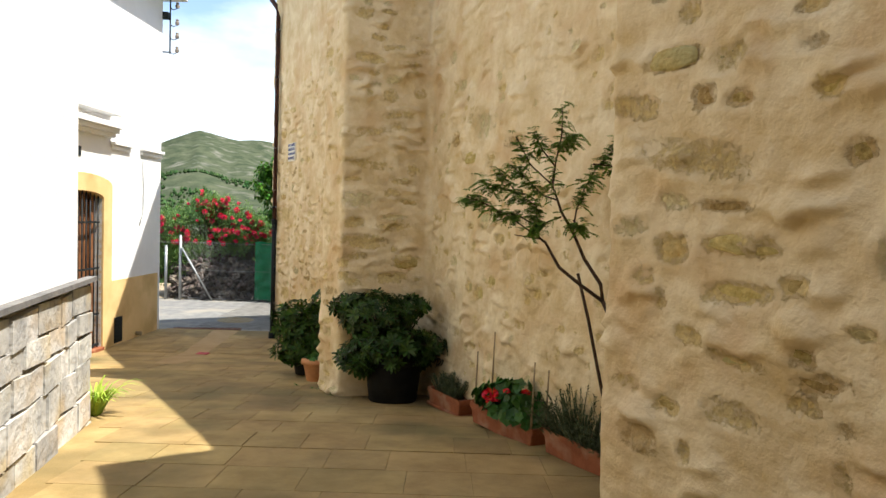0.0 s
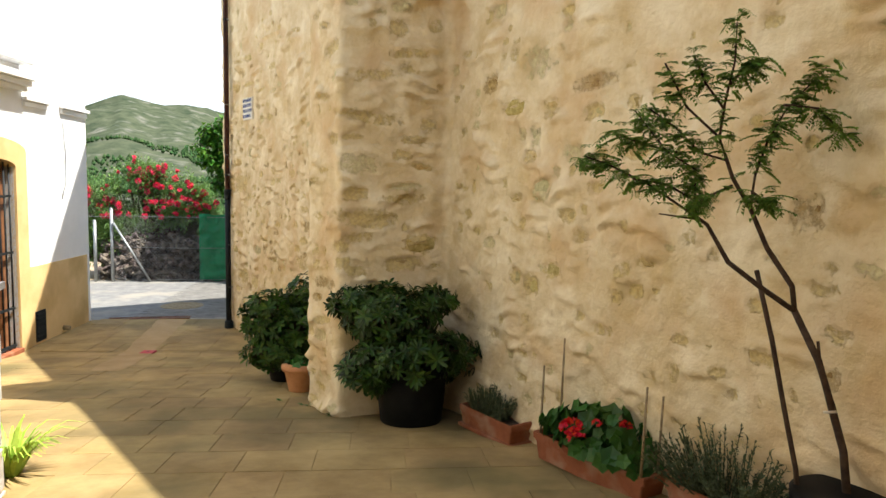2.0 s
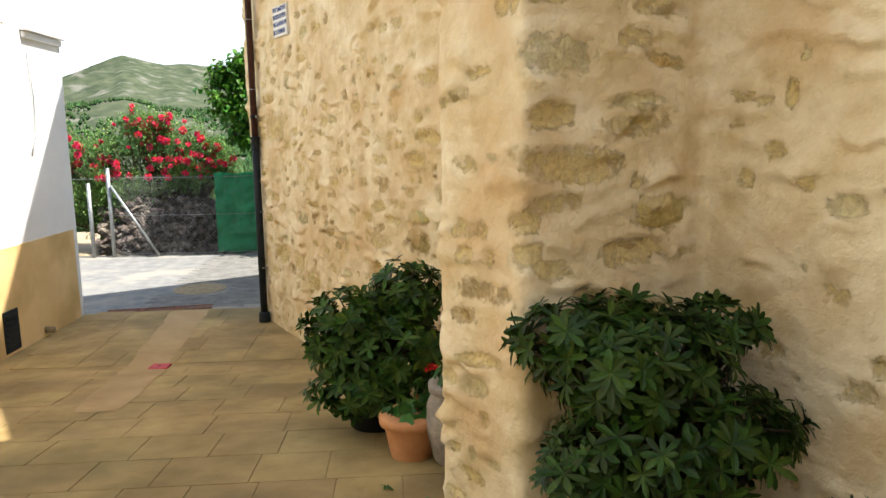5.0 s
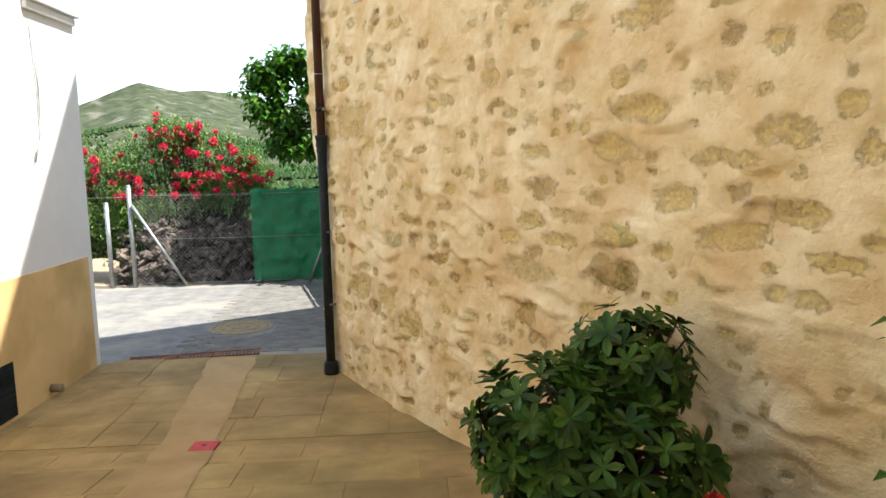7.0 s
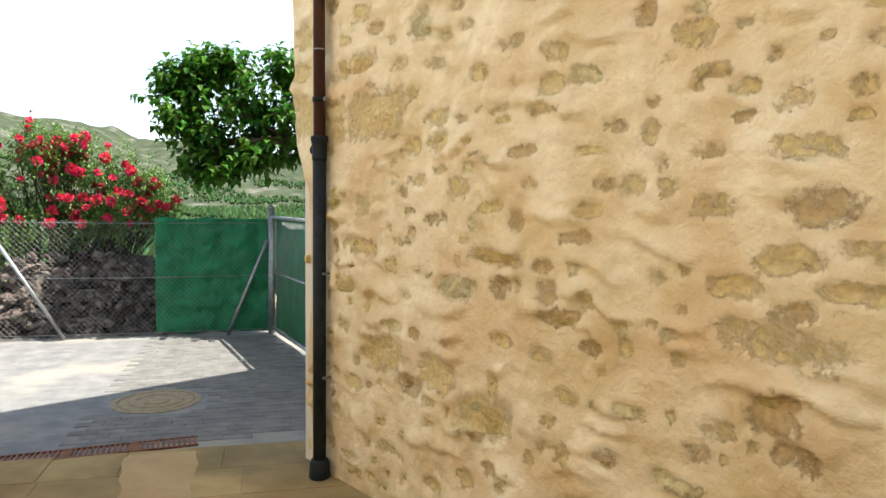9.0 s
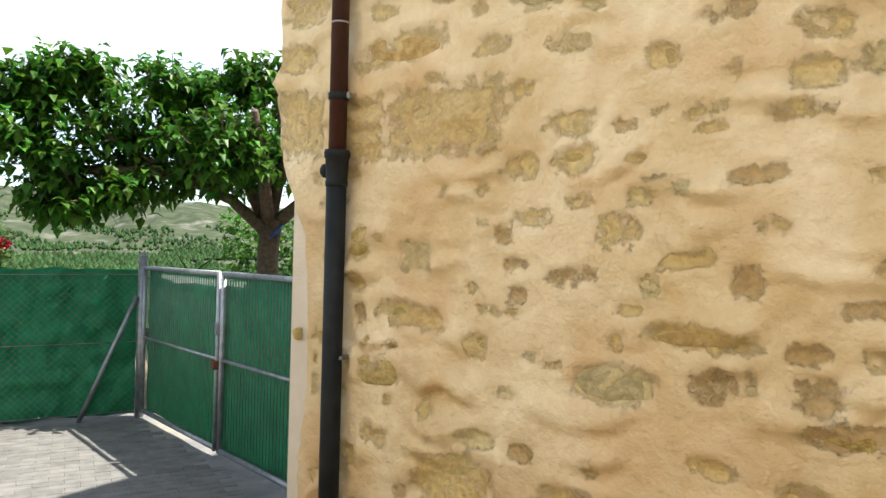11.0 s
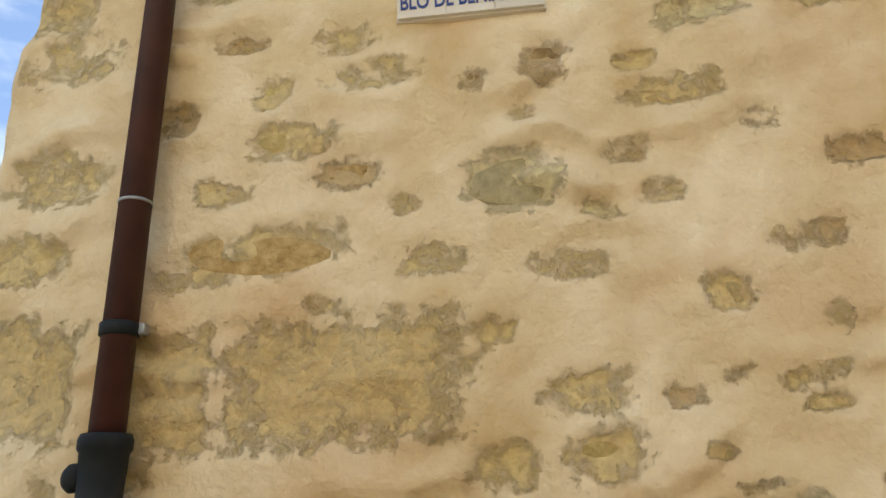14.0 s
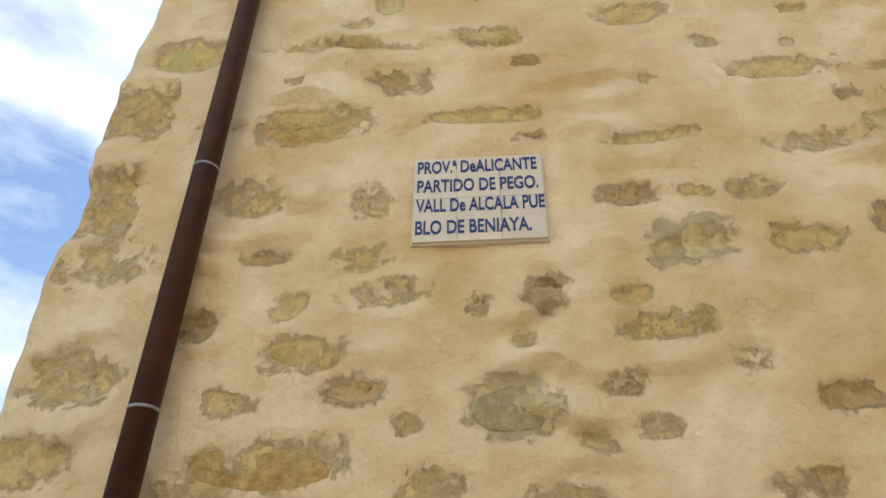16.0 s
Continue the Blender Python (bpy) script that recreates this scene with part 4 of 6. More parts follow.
def terrain():
    """Ground to the horizon: level round the village, a valley beyond the fence, hills behind it."""
    ang = [math.radians(a) for a in list(np.arange(-34, 20, 0.25)) + list(np.arange(20, 326, 6.0))]
    rad = [4, 8, 12, 18, 26, 38, 55, 80, 115, 160, 220, 300, 400, 500, 600, 700, 800, 880, 960, 1040, 1120, 1200, 1280, 1360, 1400, 1440, 1480, 1520, 1600, 1750, 2000, 2600]
    cx, cy = -4.0, 12.0
    v, f = [], []
    for a in ang:
        deg = math.degrees(a)
        deg = deg - 360 if deg > 180 else deg
        top = float(np.interp(deg, [-60, -30, -23.2, -19.2, -17, -14, -10, -6.4, -3, -1, 2.5, 6, 20, 60], [3, 4.0, 4.9, 6.3, 5.7, 5.3, 4.5, 4.4, 4.0, 3.5, 3.4, 3.8, 3.2, 2.5]))
        for r in rad:
            x, y = cx + r * math.sin(a), cy + r * math.cos(a)
            drop = float(np.interp(r, [4, 9, 14, 40, 120, 300], [-0.12, -0.12, -1.0, -5, -14, -18])) if -75 < deg < 75 else -0.3
            rise = 0.0
            if -75 < deg < 75 and r > 300:
                q = Vector((x * 0.004, y * 0.004, 0))
                ridge = noise.fractal(q, 1.0, 2.0, 5)
                frac = float(np.interp(r, [300, 700, 1000, 1520, 1700, 2600], [0, 0.12, 0.42, 1.0, 0.9, 0.4]))
                rise = (1520 * math.tan(math.radians(top)) + 18) * frac + ridge * 34 * min(1, frac * 1.6) * (1 - 0.7 * (frac > 0.98)) - 14 * abs(noise.noise(Vector((x * 0.011, y * 0.006, 4)))) * min(1, frac * 1.5) * (frac < 0.98)
            v.append((x, y, drop + rise))
    m = len(rad)
    n = len(ang)
    for i in range(n):
        for k in range(m - 1):
            a, b = i * m + k, ((i + 1) % n) * m + k
            f.append((a, a + 1, b + 1, b))
    c = len(v)
    v.append((cx, cy, -0.12))
    for i in range(n):
        f.append((c, i * m, ((i + 1) % n) * m))
    ob = mesh_ob("ground", v, f, M_HILL, smooth=True)
    return tagged(ob, "scrub-covered valley and rocky green hills", "hills", kind="structure"), v, m, rad, ang


GROUND, GV, GM, GRAD, GANG = terrain()


def far_woods():
    rng = random.Random(11)
    v, f = [], []
    for _ in range(17000):
        i = rng.randrange(0, 215)
        k = rng.choice([8, 9, 10, 11, 12, 12, 13, 13, 14, 14, 15, 16, 17])
        t, w = rng.random(), rng.random()
        a, b, c2, d2 = (Vector(GV[i * GM + k]), Vector(GV[i * GM + k + 1]), Vector(GV[(i + 1) * GM + k]), Vector(GV[(i + 1) * GM + k + 1]))
        p = a.lerp(b, t).lerp(c2.lerp(d2, t), w)
        if noise.noise(Vector((p.x * 0.012, p.y * 0.012, 2))) < -0.12:
            continue
        h = rng.uniform(3.0, 6.5)
        r = h * rng.uniform(0.28, 0.5)
        s = len(v)
        for j in range(5):
            w2 = j * 1.2566 + rng.random() * 0.5
            v.append((p.x + r * math.cos(w2), p.y + r * math.sin(w2), p.z + h * rng.uniform(0.25, 0.5)))
        v += [(p.x, p.y, p.z + h), (p.x, p.y, p.z - 0.3)]
        for j in range(5):
            f += [(s + j, s + (j + 1) % 5, s + 5), (s + (j + 1) % 5, s + j, s + 6)]
    return tagged(mesh_ob("far_woods", v, f, M_FAR), "scattered dark green trees on the valley floor", "woods", kind="stuff")


far_woods()
tagged(part("verge", boxed(-12, 2.5, 17.42, 21.0, -0.4, -0.01), M_EARTH), "dry earth strip behind the fence", "earth", kind="structure")


# ---- downpipe and tile panel on the church wall ----
def downpipe():
    pipe = holder("downpipe", *at(-0.060, 0.055, 0.0), WALL_TURN, label="brown downpipe with a black cast-iron foot length", category="downpipe")
    pipe.scale = (0.80, 0.80, 1.0)
    tube("iron_pipe", [(0, 0, 0.02), (0, 0, 1.98)], 0.05, M_IRON, pipe, 20, "black cast-iron lower length")
    part("collar", lathe([(0.05, 1.93), (0.056, 1.935), (0.056, 1.95), (0.053, 1.955), (0.058, 2.04), (0.064, 2.045), (0.065, 2.065), (0.06, 2.075), (0.044, 2.075)], 20), M_IRON, pipe, "cast-iron socket", True)
    knob = part("lug", lathe([(0.024, -0.02), (0.028, 0.0), (0.028, 0.012), (0.018, 0.026)], 12), M_IRON, pipe, "", True)
    knob.matrix_local = pose(-0.062, -0.01, 1.995, 0, -90, 0)
    tube("brown_pipe", [(0, 0, 2.06), (0, 0, 5.55), (0, -0.06, 5.72), (0, -0.30, 5.95), (0, -0.36, 6.08)], 0.044, M_BROWNPIPE, pipe, 20, "dark brown upper length")
    for z in (2.272, 4.5, 5.3):
        cl = part("clamp", lathe([(0.044, z), (0.051, z + 0.003), (0.051, z + 0.028), (0.044, z + 0.031)], 20), M_IRON, pipe, "dark iron clamp", True)
        part("bolt", boxed(0.044, 0.066, 0.0, 0.03, z + 0.005, z + 0.03, bevel=0.004), M_ZINC, cl)
    for z in (2.575, 3.3):
        part("joint", lathe([(0.044, z), (0.0465, z + 0.001), (0.0465, z + 0.007), (0.044, z + 0.008)], 20), M_ZINC, pipe, "", True)
    part("shoe", lathe([(0.075, 0.0), (0.082, 0.02), (0.075, 0.10), (0.06, 0.12)], 16), M_IRON, pipe, "", True)
    for z in (0.62, 1.25):
        part("nail", boxed(0.05, 0.07, -0.008, 0.06, z, z + 0.014), M_WIRE, pipe)
    return pipe


downpipe()
thin = tube("cable", [at(-0.22, 0.045, 5.6), at(-0.2, 0.04, 4.6), at(-0.18, 0.03, 4.2)], 0.006, M_BROWNPIPE, None, 5)
tagged(thin, "thin dark cable beside the downpipe", "cable")


def letters(body, width, height, parent, x, z, y):
    cu = bpy.data.curves.new("lettering", "FONT")
    cu.body, cu.size, cu.extrude, cu.offset = body, 1.0, 0.01, 0.016
    tmp = new("lettering_source", cu)
    bpy.context.view_layer.update()
    me = bpy.data.meshes.new_from_object(tmp.evaluated_get(bpy.context.evaluated_depsgraph_get()))
    bpy.data.objects.remove(tmp)
    xs = [v.co.x for v in me.vertices]
    w = max(xs) - min(xs)
    for v in me.vertices:
        v.co = ((v.co.x - min(xs)) / w * width, v.co.z * 0.1, v.co.y / 0.72 * height)
    me.materials.clear()
    me.materials.append(M_BLUE)
    ob = new("lettering", me)
    ob.parent = parent
    ob.location = (x, y, z)
    ob["label"] = "blue capital letters"
    return ob


def tile_panel():
    p = holder("tile_sign", *at(0.537, -0.008, 3.045), WALL_TURN, label="white glazed tile sign with blue capital lettering", category="sign")
    part("backing", boxed(-0.004, 0.364, -0.012, 0.09, -0.004, 0.294), M_LIMB, p)
    for i in range(3):
        for k in range(2):
            part("tile", boxed(i * 0.12 + 0.0005, i * 0.12 + 0.1195, -0.022, -0.012, k * 0.145 + 0.0005, k * 0.145 + 0.1445, bevel=0.0012), M_GLAZE, p)
    for body, z, x, w in (("PROV.\u00aa D\u1d49ALICANTE", 0.236, 0.01, 0.335), ("PARTIDO DE PEGO.", 0.168, 0.01, 0.335), ("VALL D\u1d49 ALCALA PUE", 0.099, 0.008, 0.350), ("BLO DE BENIAYA.", 0.025, 0.008, 0.310)):
        letters(body.replace("\u1d49", "e"), w, 0.044, p, x, z, -0.0235)
    return p


tile_panel()


# ---- pots and plants along the wall ----
def pot(name, place, profile, material, label, rim=True, turn=0.0, category="plant pot"):
    r_top, h = profile[-1]
    ob = holder(name, *place, turn, label=label, category=category)
    inner = [(profile[0][0], profile[0][1])] + profile[1:] + [(r_top - 0.012, h), (r_top - 0.02, h - 0.05)]
    part("body", lathe(inner, 28), material, ob, "", True)
    part("soil", lathe([(r_top - 0.022, h - 0.06), (r_top - 0.02, h - 0.045), (0.05, h - 0.03)], 20), M_SOIL, ob)
    if rim:
        part("rim", lathe([(r_top - 0.004, h - 0.05), (r_top + 0.014, h - 0.045), (r_top + 0.016, h - 0.005), (r_top - 0.004, h + 0.003)], 28), material, ob, "", True)
    return ob


def whorled_shrub(name, base, blobs, count, leaf, width, per, material, seed, label, stems=7, up=0.45):
    """A shrub of stems that end in whorls of leaves, spread over some rounded masses."""
    rng = random.Random(seed)
    ob = holder(name, *base, 0, label=label, category="shrub")
    sv, sf, lv, lf = [], [], [], []
    total = sum(b[3] for b in blobs)
    for cx, cy, cz, weight, rx, ry, rz in blobs:
        for k in range(round(count * weight / total)):
            o = unit(rng)
            r = rng.uniform(0.55, 1.03) ** 0.6
            p = Vector((cx + o.x * rx * r, cy + o.y * ry * r, cz + o.z * rz * r))
            axis = (o + Vector((0, 0, up)) + unit(rng) * 0.35).normalized()
            a = axis.orthogonal().normalized()
            b = axis.cross(a)
            ph = rng.uniform(0, 6.3)
            n = rng.randint(per - 2, per + 1)
            size = rng.uniform(0.7, 1.15)
            for j in range(n):
                w = ph + 2 * math.pi * j / n
                d = (a * math.cos(w) + b * math.sin(w)) + axis * rng.uniform(0.05, 0.7)
                blade_into(lv, lf, p, d, axis, leaf * size * rng.uniform(0.8, 1.1), width * size, 0.2, rng.uniform(0.05, 0.3))
            if k % 3 == 0:
                q = Vector((rng.uniform(-0.06, 0.06), rng.uniform(-0.06, 0.06), 0))
                mid = q.lerp(p, 0.55) + Vector((0, 0, 0.06))
                tube_into(sv, sf, [q, mid, p], [0.012, 0.007, 0.004], 5)
    mesh_ob("stem_tangle", sv, sf, M_TWIG, ob, smooth=True)["kind"] = "stuff"
    crown = mesh_ob("foliage", lv, lf, material, ob)
    crown["kind"] = "stuff"
    return ob


BIG = on_ground(5.88, 0.52)
pot("black_tub", BIG, [(0.22, 0.0), (0.235, 0.02), (0.26, 0.25), (0.27, 0.42)], M_BLACKPOT, "large black plastic tub on the paving")
whorled_shrub("oleander_shrub", BIG + Vector((0, 0, 0.40)), [(-0.18, -0.02, 0.43, 3, 0.40, 0.36, 0.22), (-0.02, -0.1, 0.16, 2.2, 0.42, 0.38, 0.22), (0.22, 0.06, 0.09, 1.5, 0.34, 0.28, 0.18), (-0.34, -0.12, 0.03, 1.1, 0.20, 0.22, 0.16), (-0.42, 0, 0.52, 0.7, 0.2, 0.2, 0.11), (0.16, -0.02, 0.54, 0.5, 0.17, 0.17, 0.09)], 560, 0.085, 0.026, 9, M_LEAF_D, 3, "dense dark green shrub with whorled narrow leaves in a tub")
BACK = on_ground(3.68, 0.62)
pot("black_pot", BACK, [(0.17, 0.0), (0.18, 0.02), (0.21, 0.2), (0.22, 0.34)], M_BLACKPOT, "black plastic pot beside the buttress")
whorled_shrub("umbrella_shrub", BACK + Vector((0, 0, 0.32)), [(0.02, -0.02, 0.20, 3, 0.46, 0.42, 0.28), (0.20, 0.12, 0.50, 1.8, 0.25, 0.24, 0.25), (-0.20, -0.1, 0.36, 1.4, 0.26, 0.28, 0.24), (-0.1, -0.2, 0.02, 1.2, 0.32, 0.28, 0.16)], 470, 0.088, 0.034, 8, M_LEAF_M, 4, "bushy green shrub with palmate leaves in a pot")
TC = on_ground(4.31, 0.75)
pot("terracotta_pot", TC, [(0.11, 0.0), (0.115, 0.01), (0.155, 0.2), (0.165, 0.25)], M_TERRA2, "round pale terracotta pot by the buttress")


def geranium(name, base, spread, count, seed, flowers, label, high=0.22, leaf=0.075):
    rng = random.Random(seed)
    ob = holder(name, *base, WALL_TURN, label=label, category="plant")
    lv, lf, sv, sf, fv, ff = [], [], [], [], [], []
    for _ in range(count):
        x, y = rng.uniform(-spread[0], spread[0]), rng.uniform(-spread[1], spread[1])
        e = 1 - 0.6 * max(abs(x / spread[0]), abs(y / spread[1])) ** 2
        p = Vector((x, y, high * e * rng.uniform(0.35, 1.1)))
        n = (Vector((x * 1.6, y * 3, 0.25)) + unit(rng) * 0.25).normalized()
        a = n.orthogonal().normalized()
        b = n.cross(a)
        r = leaf * rng.uniform(0.55, 1.0) * 0.62
        s = len(lv)
        lv.append(p - n * r * 0.25)
        for j in range(10):
            w = 2 * math.pi * j / 10
            rr = r * (1 + 0.14 * math.cos(w * 5))
            lv.append(p + (a * math.cos(w) + b * math.sin(w)) * rr + n * rng.uniform(-0.1, 0.15) * r)
        lf.extend((s, s + 1 + j, s + 1 + (j + 1) % 10) for j in range(10))
        tube_into(sv, sf, [(x * 0.4, y * 0.4, -0.02), p - n * r * 0.3], [0.004, 0.003], 4)
    mesh_ob("stem_tangle", sv, sf, M_LEAF_G, ob)["kind"] = "stuff"
    mesh_ob("foliage", lv, lf, M_LEAF_G, ob)["kind"] = "stuff"
    for fx, fy, fz, fr in flowers:
        fv, ff = [], []
        c = Vector((fx, fy, fz))
        for _ in range(42):
            o = unit(rng)
            o.z = abs(o.z) * 0.9 - 0.2
            leaf_into(fv, ff, c + o * fr * 0.6, o + unit(rng) * 0.7, o, fr * 0.55, fr * 0.5, 0.1, 0.0)
        stalk = tube("flower_stalk", [(fx * 0.6, fy * 0.6, 0), (fx, fy, fz)], 0.004, M_LEAF_G, ob, 5)
        mesh_ob("flower_head", fv, ff, M_RED, stalk, "scarlet flower head")
    return ob


geranium("pot_geranium", TC + Vector((0, 0, 0.235)), (0.11, 0.11), 26, 8, [], "young geranium in a terracotta pot", 0.07, 0.09)
G2 = on_ground(4.15, 0.47)
pot("terracotta_pot", G2, [(0.10, 0.0), (0.105, 0.01), (0.14, 0.2), (0.15, 0.25)], M_TERRA2, "terracotta pot against the wall")
geranium("pot_geranium", G2 + Vector((0, 0, 0.235)), (0.13, 0.13), 40, 9, [(0.02, -0.05, 0.22, 0.045)], "geranium with a red flower in a pot", 0.18, 0.09)
URN = on_ground(4.55, 0.60)
pot("clay_urn", URN, [(0.10, 0.0), (0.13, 0.03), (0.17, 0.2), (0.165, 0.34), (0.13, 0.42), (0.14, 0.46)], M_URN, "tall weathered grey clay urn by the buttress")
geranium("urn_plant", URN + Vector((0, 0, 0.44)), (0.10, 0.10), 22, 19, [], "small leafy plant in a clay urn", 0.12, 0.08)


def vine_sprig():
    rng = random.Random(5)
    ob = holder("vine_sprig", *(on_ground(4.60, 0.30) + Vector((0, 0, 0.0))), WALL_TURN, label="thin sprig with a few broad leaves against the wall", category="plant")
    tube("stem", [(0, 0, 0.0), (0.02, 0.05, 0.5), (-0.03, 0.08, 0.9), (0.02, 0.1, 1.15)], [0.008, 0.006, 0.004, 0.003], M_TWIG, ob, 6)
    v, f = [], []
    for k in range(16):
        z = rng.uniform(0.6, 1.1)
        a = rng.uniform(0, 6.3)
        leaf_into(v, f, Vector((0.02 * math.cos(a), 0.06, z)), Vector((math.cos(a), math.sin(a), 0.2)), Vector((0, 0, 1)), rng.uniform(0.06, 0.10), rng.uniform(0.04, 0.065), 0.1, 0.35)
    mesh_ob("foliage", v, f, M_LEAF_M, ob)["kind"] = "stuff"


vine_sprig()


def trough(place, length, depth, high, label, saucer=False):
    ob = holder("planter_trough", *place, WALL_TURN, label=label, category="planter", group="terracotta planters along the wall")
    bm = bmesh.new()
    z0 = 0.03 if saucer else 0.0
    rings = []
    for k, z in ((0.93, z0), (0.985, high - 0.05), (1.03, high - 0.045), (1.03, high), (0.94, high), (0.92, high - 0.05)):
        l, d = length / 2 * k, depth / 2 * k * (1 if k < 1.0 else 1.03)
        rings.append([bm.verts.new(q) for q in ((-l, -d, z), (l, -d, z), (l, d, z), (-l, d, z))])
    for p, q in zip(rings, rings[1:]):
        for i in range(4):
            bm.faces.new((p[i], p[(i + 1) % 4], q[(i + 1) % 4], q[i]))
    bm.faces.new(rings[0][::-1])
    bmesh.ops.recalc_face_normals(bm, faces=bm.faces)
    bmesh.ops.bevel(bm, geom=list(bm.edges), offset=0.005, segments=2, affect="EDGES")
    part("body", bm, M_TERRA, ob)
    part("soil", boxed(-length / 2 * 0.925, length / 2 * 0.925, -depth / 2 * 0.925, depth / 2 * 0.925, high - 0.09, high - 0.045), M_SOIL, ob)
    if saucer:
        part("saucer", boxed(-length / 2 * 1.05, length / 2 * 1.05, -depth / 2 * 1.1, depth / 2 * 1.1, 0.0, 0.03, bevel=0.008), M_TERRA, ob)
    return ob


def spiky(name, base, spread, count, length, seed, label, material, wild=0.4, width=0.010):
    """A bush of upright stems set with many needle leaves."""
    rng = random.Random(seed)
    ob = holder(name, *base, WALL_TURN, label=label, category="plant")
    v, f, sv, sf = [], [], [], []
    for _ in range(count):
        x, y = rng.uniform(-1, 1), rng.uniform(-1, 1)
        d = Vector((x * wild * 1.3, y * wild, 1) ) + unit(rng) * wild * 0.4
        d.normalize()
        l = length * rng.uniform(0.55, 1.1) * (1 - 0.35 * x * x)
        p = Vector((x * spread[0], y * spread[1], -0.02))
        tube_into(sv, sf, [p, p + d * l], [0.003, 0.0015], 4)
        n = int(l / 0.011)
        for k in range(n):
            t = 0.15 + 0.85 * k / n
            o = (unit(rng) + d * 0.9).normalized()
            leaf_into(v, f, p + d * l * t, o, d, rng.uniform(0.02, 0.036), width, 0.1, 0.1)
    mesh_ob("stem_tangle", sv, sf, material, ob)["kind"] = "stuff"
    mesh_ob("foliage", v, f, material, ob)["kind"] = "stuff"
    return ob


T1 = on_ground(6.55, 0.235)
trough(T1, 0.58, 0.19, 0.165, "terracotta trough with saucer against the stone wall", True)
spiky("lavender", T1 + at(-0.06, 0, 0.13) - at(0, 0), (0.16, 0.06), 150, 0.22, 21, "small grey-green lavender in a terracotta trough", M_LEAF_L, 0.35)
T2 = on_ground(7.60, 0.32)
trough(T2, 0.84, 0.21, 0.165, "long terracotta trough against the stone wall")
geranium("geranium", T2 + Vector((0, 0, 0.13)), (0.40, 0.17), 210, 22, [(-0.06, -0.15, 0.17, 0.075), (-0.02, -0.16, 0.14, 0.06), (0.08, -0.1, 0.23, 0.03), (0.22, -0.02, 0.24, 0.04)], "leafy geranium with red flowers in a trough", 0.27, 0.095)
T3 = on_ground(8.48, 0.345)
trough(T3, 0.60, 0.20, 0.165, "terracotta trough against the stone wall")
spiky("rosemary", T3 + Vector((0, 0, 0.13)), (0.26, 0.07), 230, 0.38, 23, "grey-green rosemary spreading over a trough", M_LEAF_L, 0.75)
for s, d, h in ((7.20, 0.40, 0.56), (7.215, 0.25, 0.72), (8.00, 0.42, 0.56), (8.01, 0.30, 0.50)):
    p = on_ground(s, d)
    st = tube("stake", [p + Vector((0, 0, 0.12)), p + Vector((0.012, -0.006, h + 0.05))], [0.008, 0.006], M_STAKE, None, 6)
    tagged(st, "thin cane stake standing in a trough", "stake", group="cane stakes")


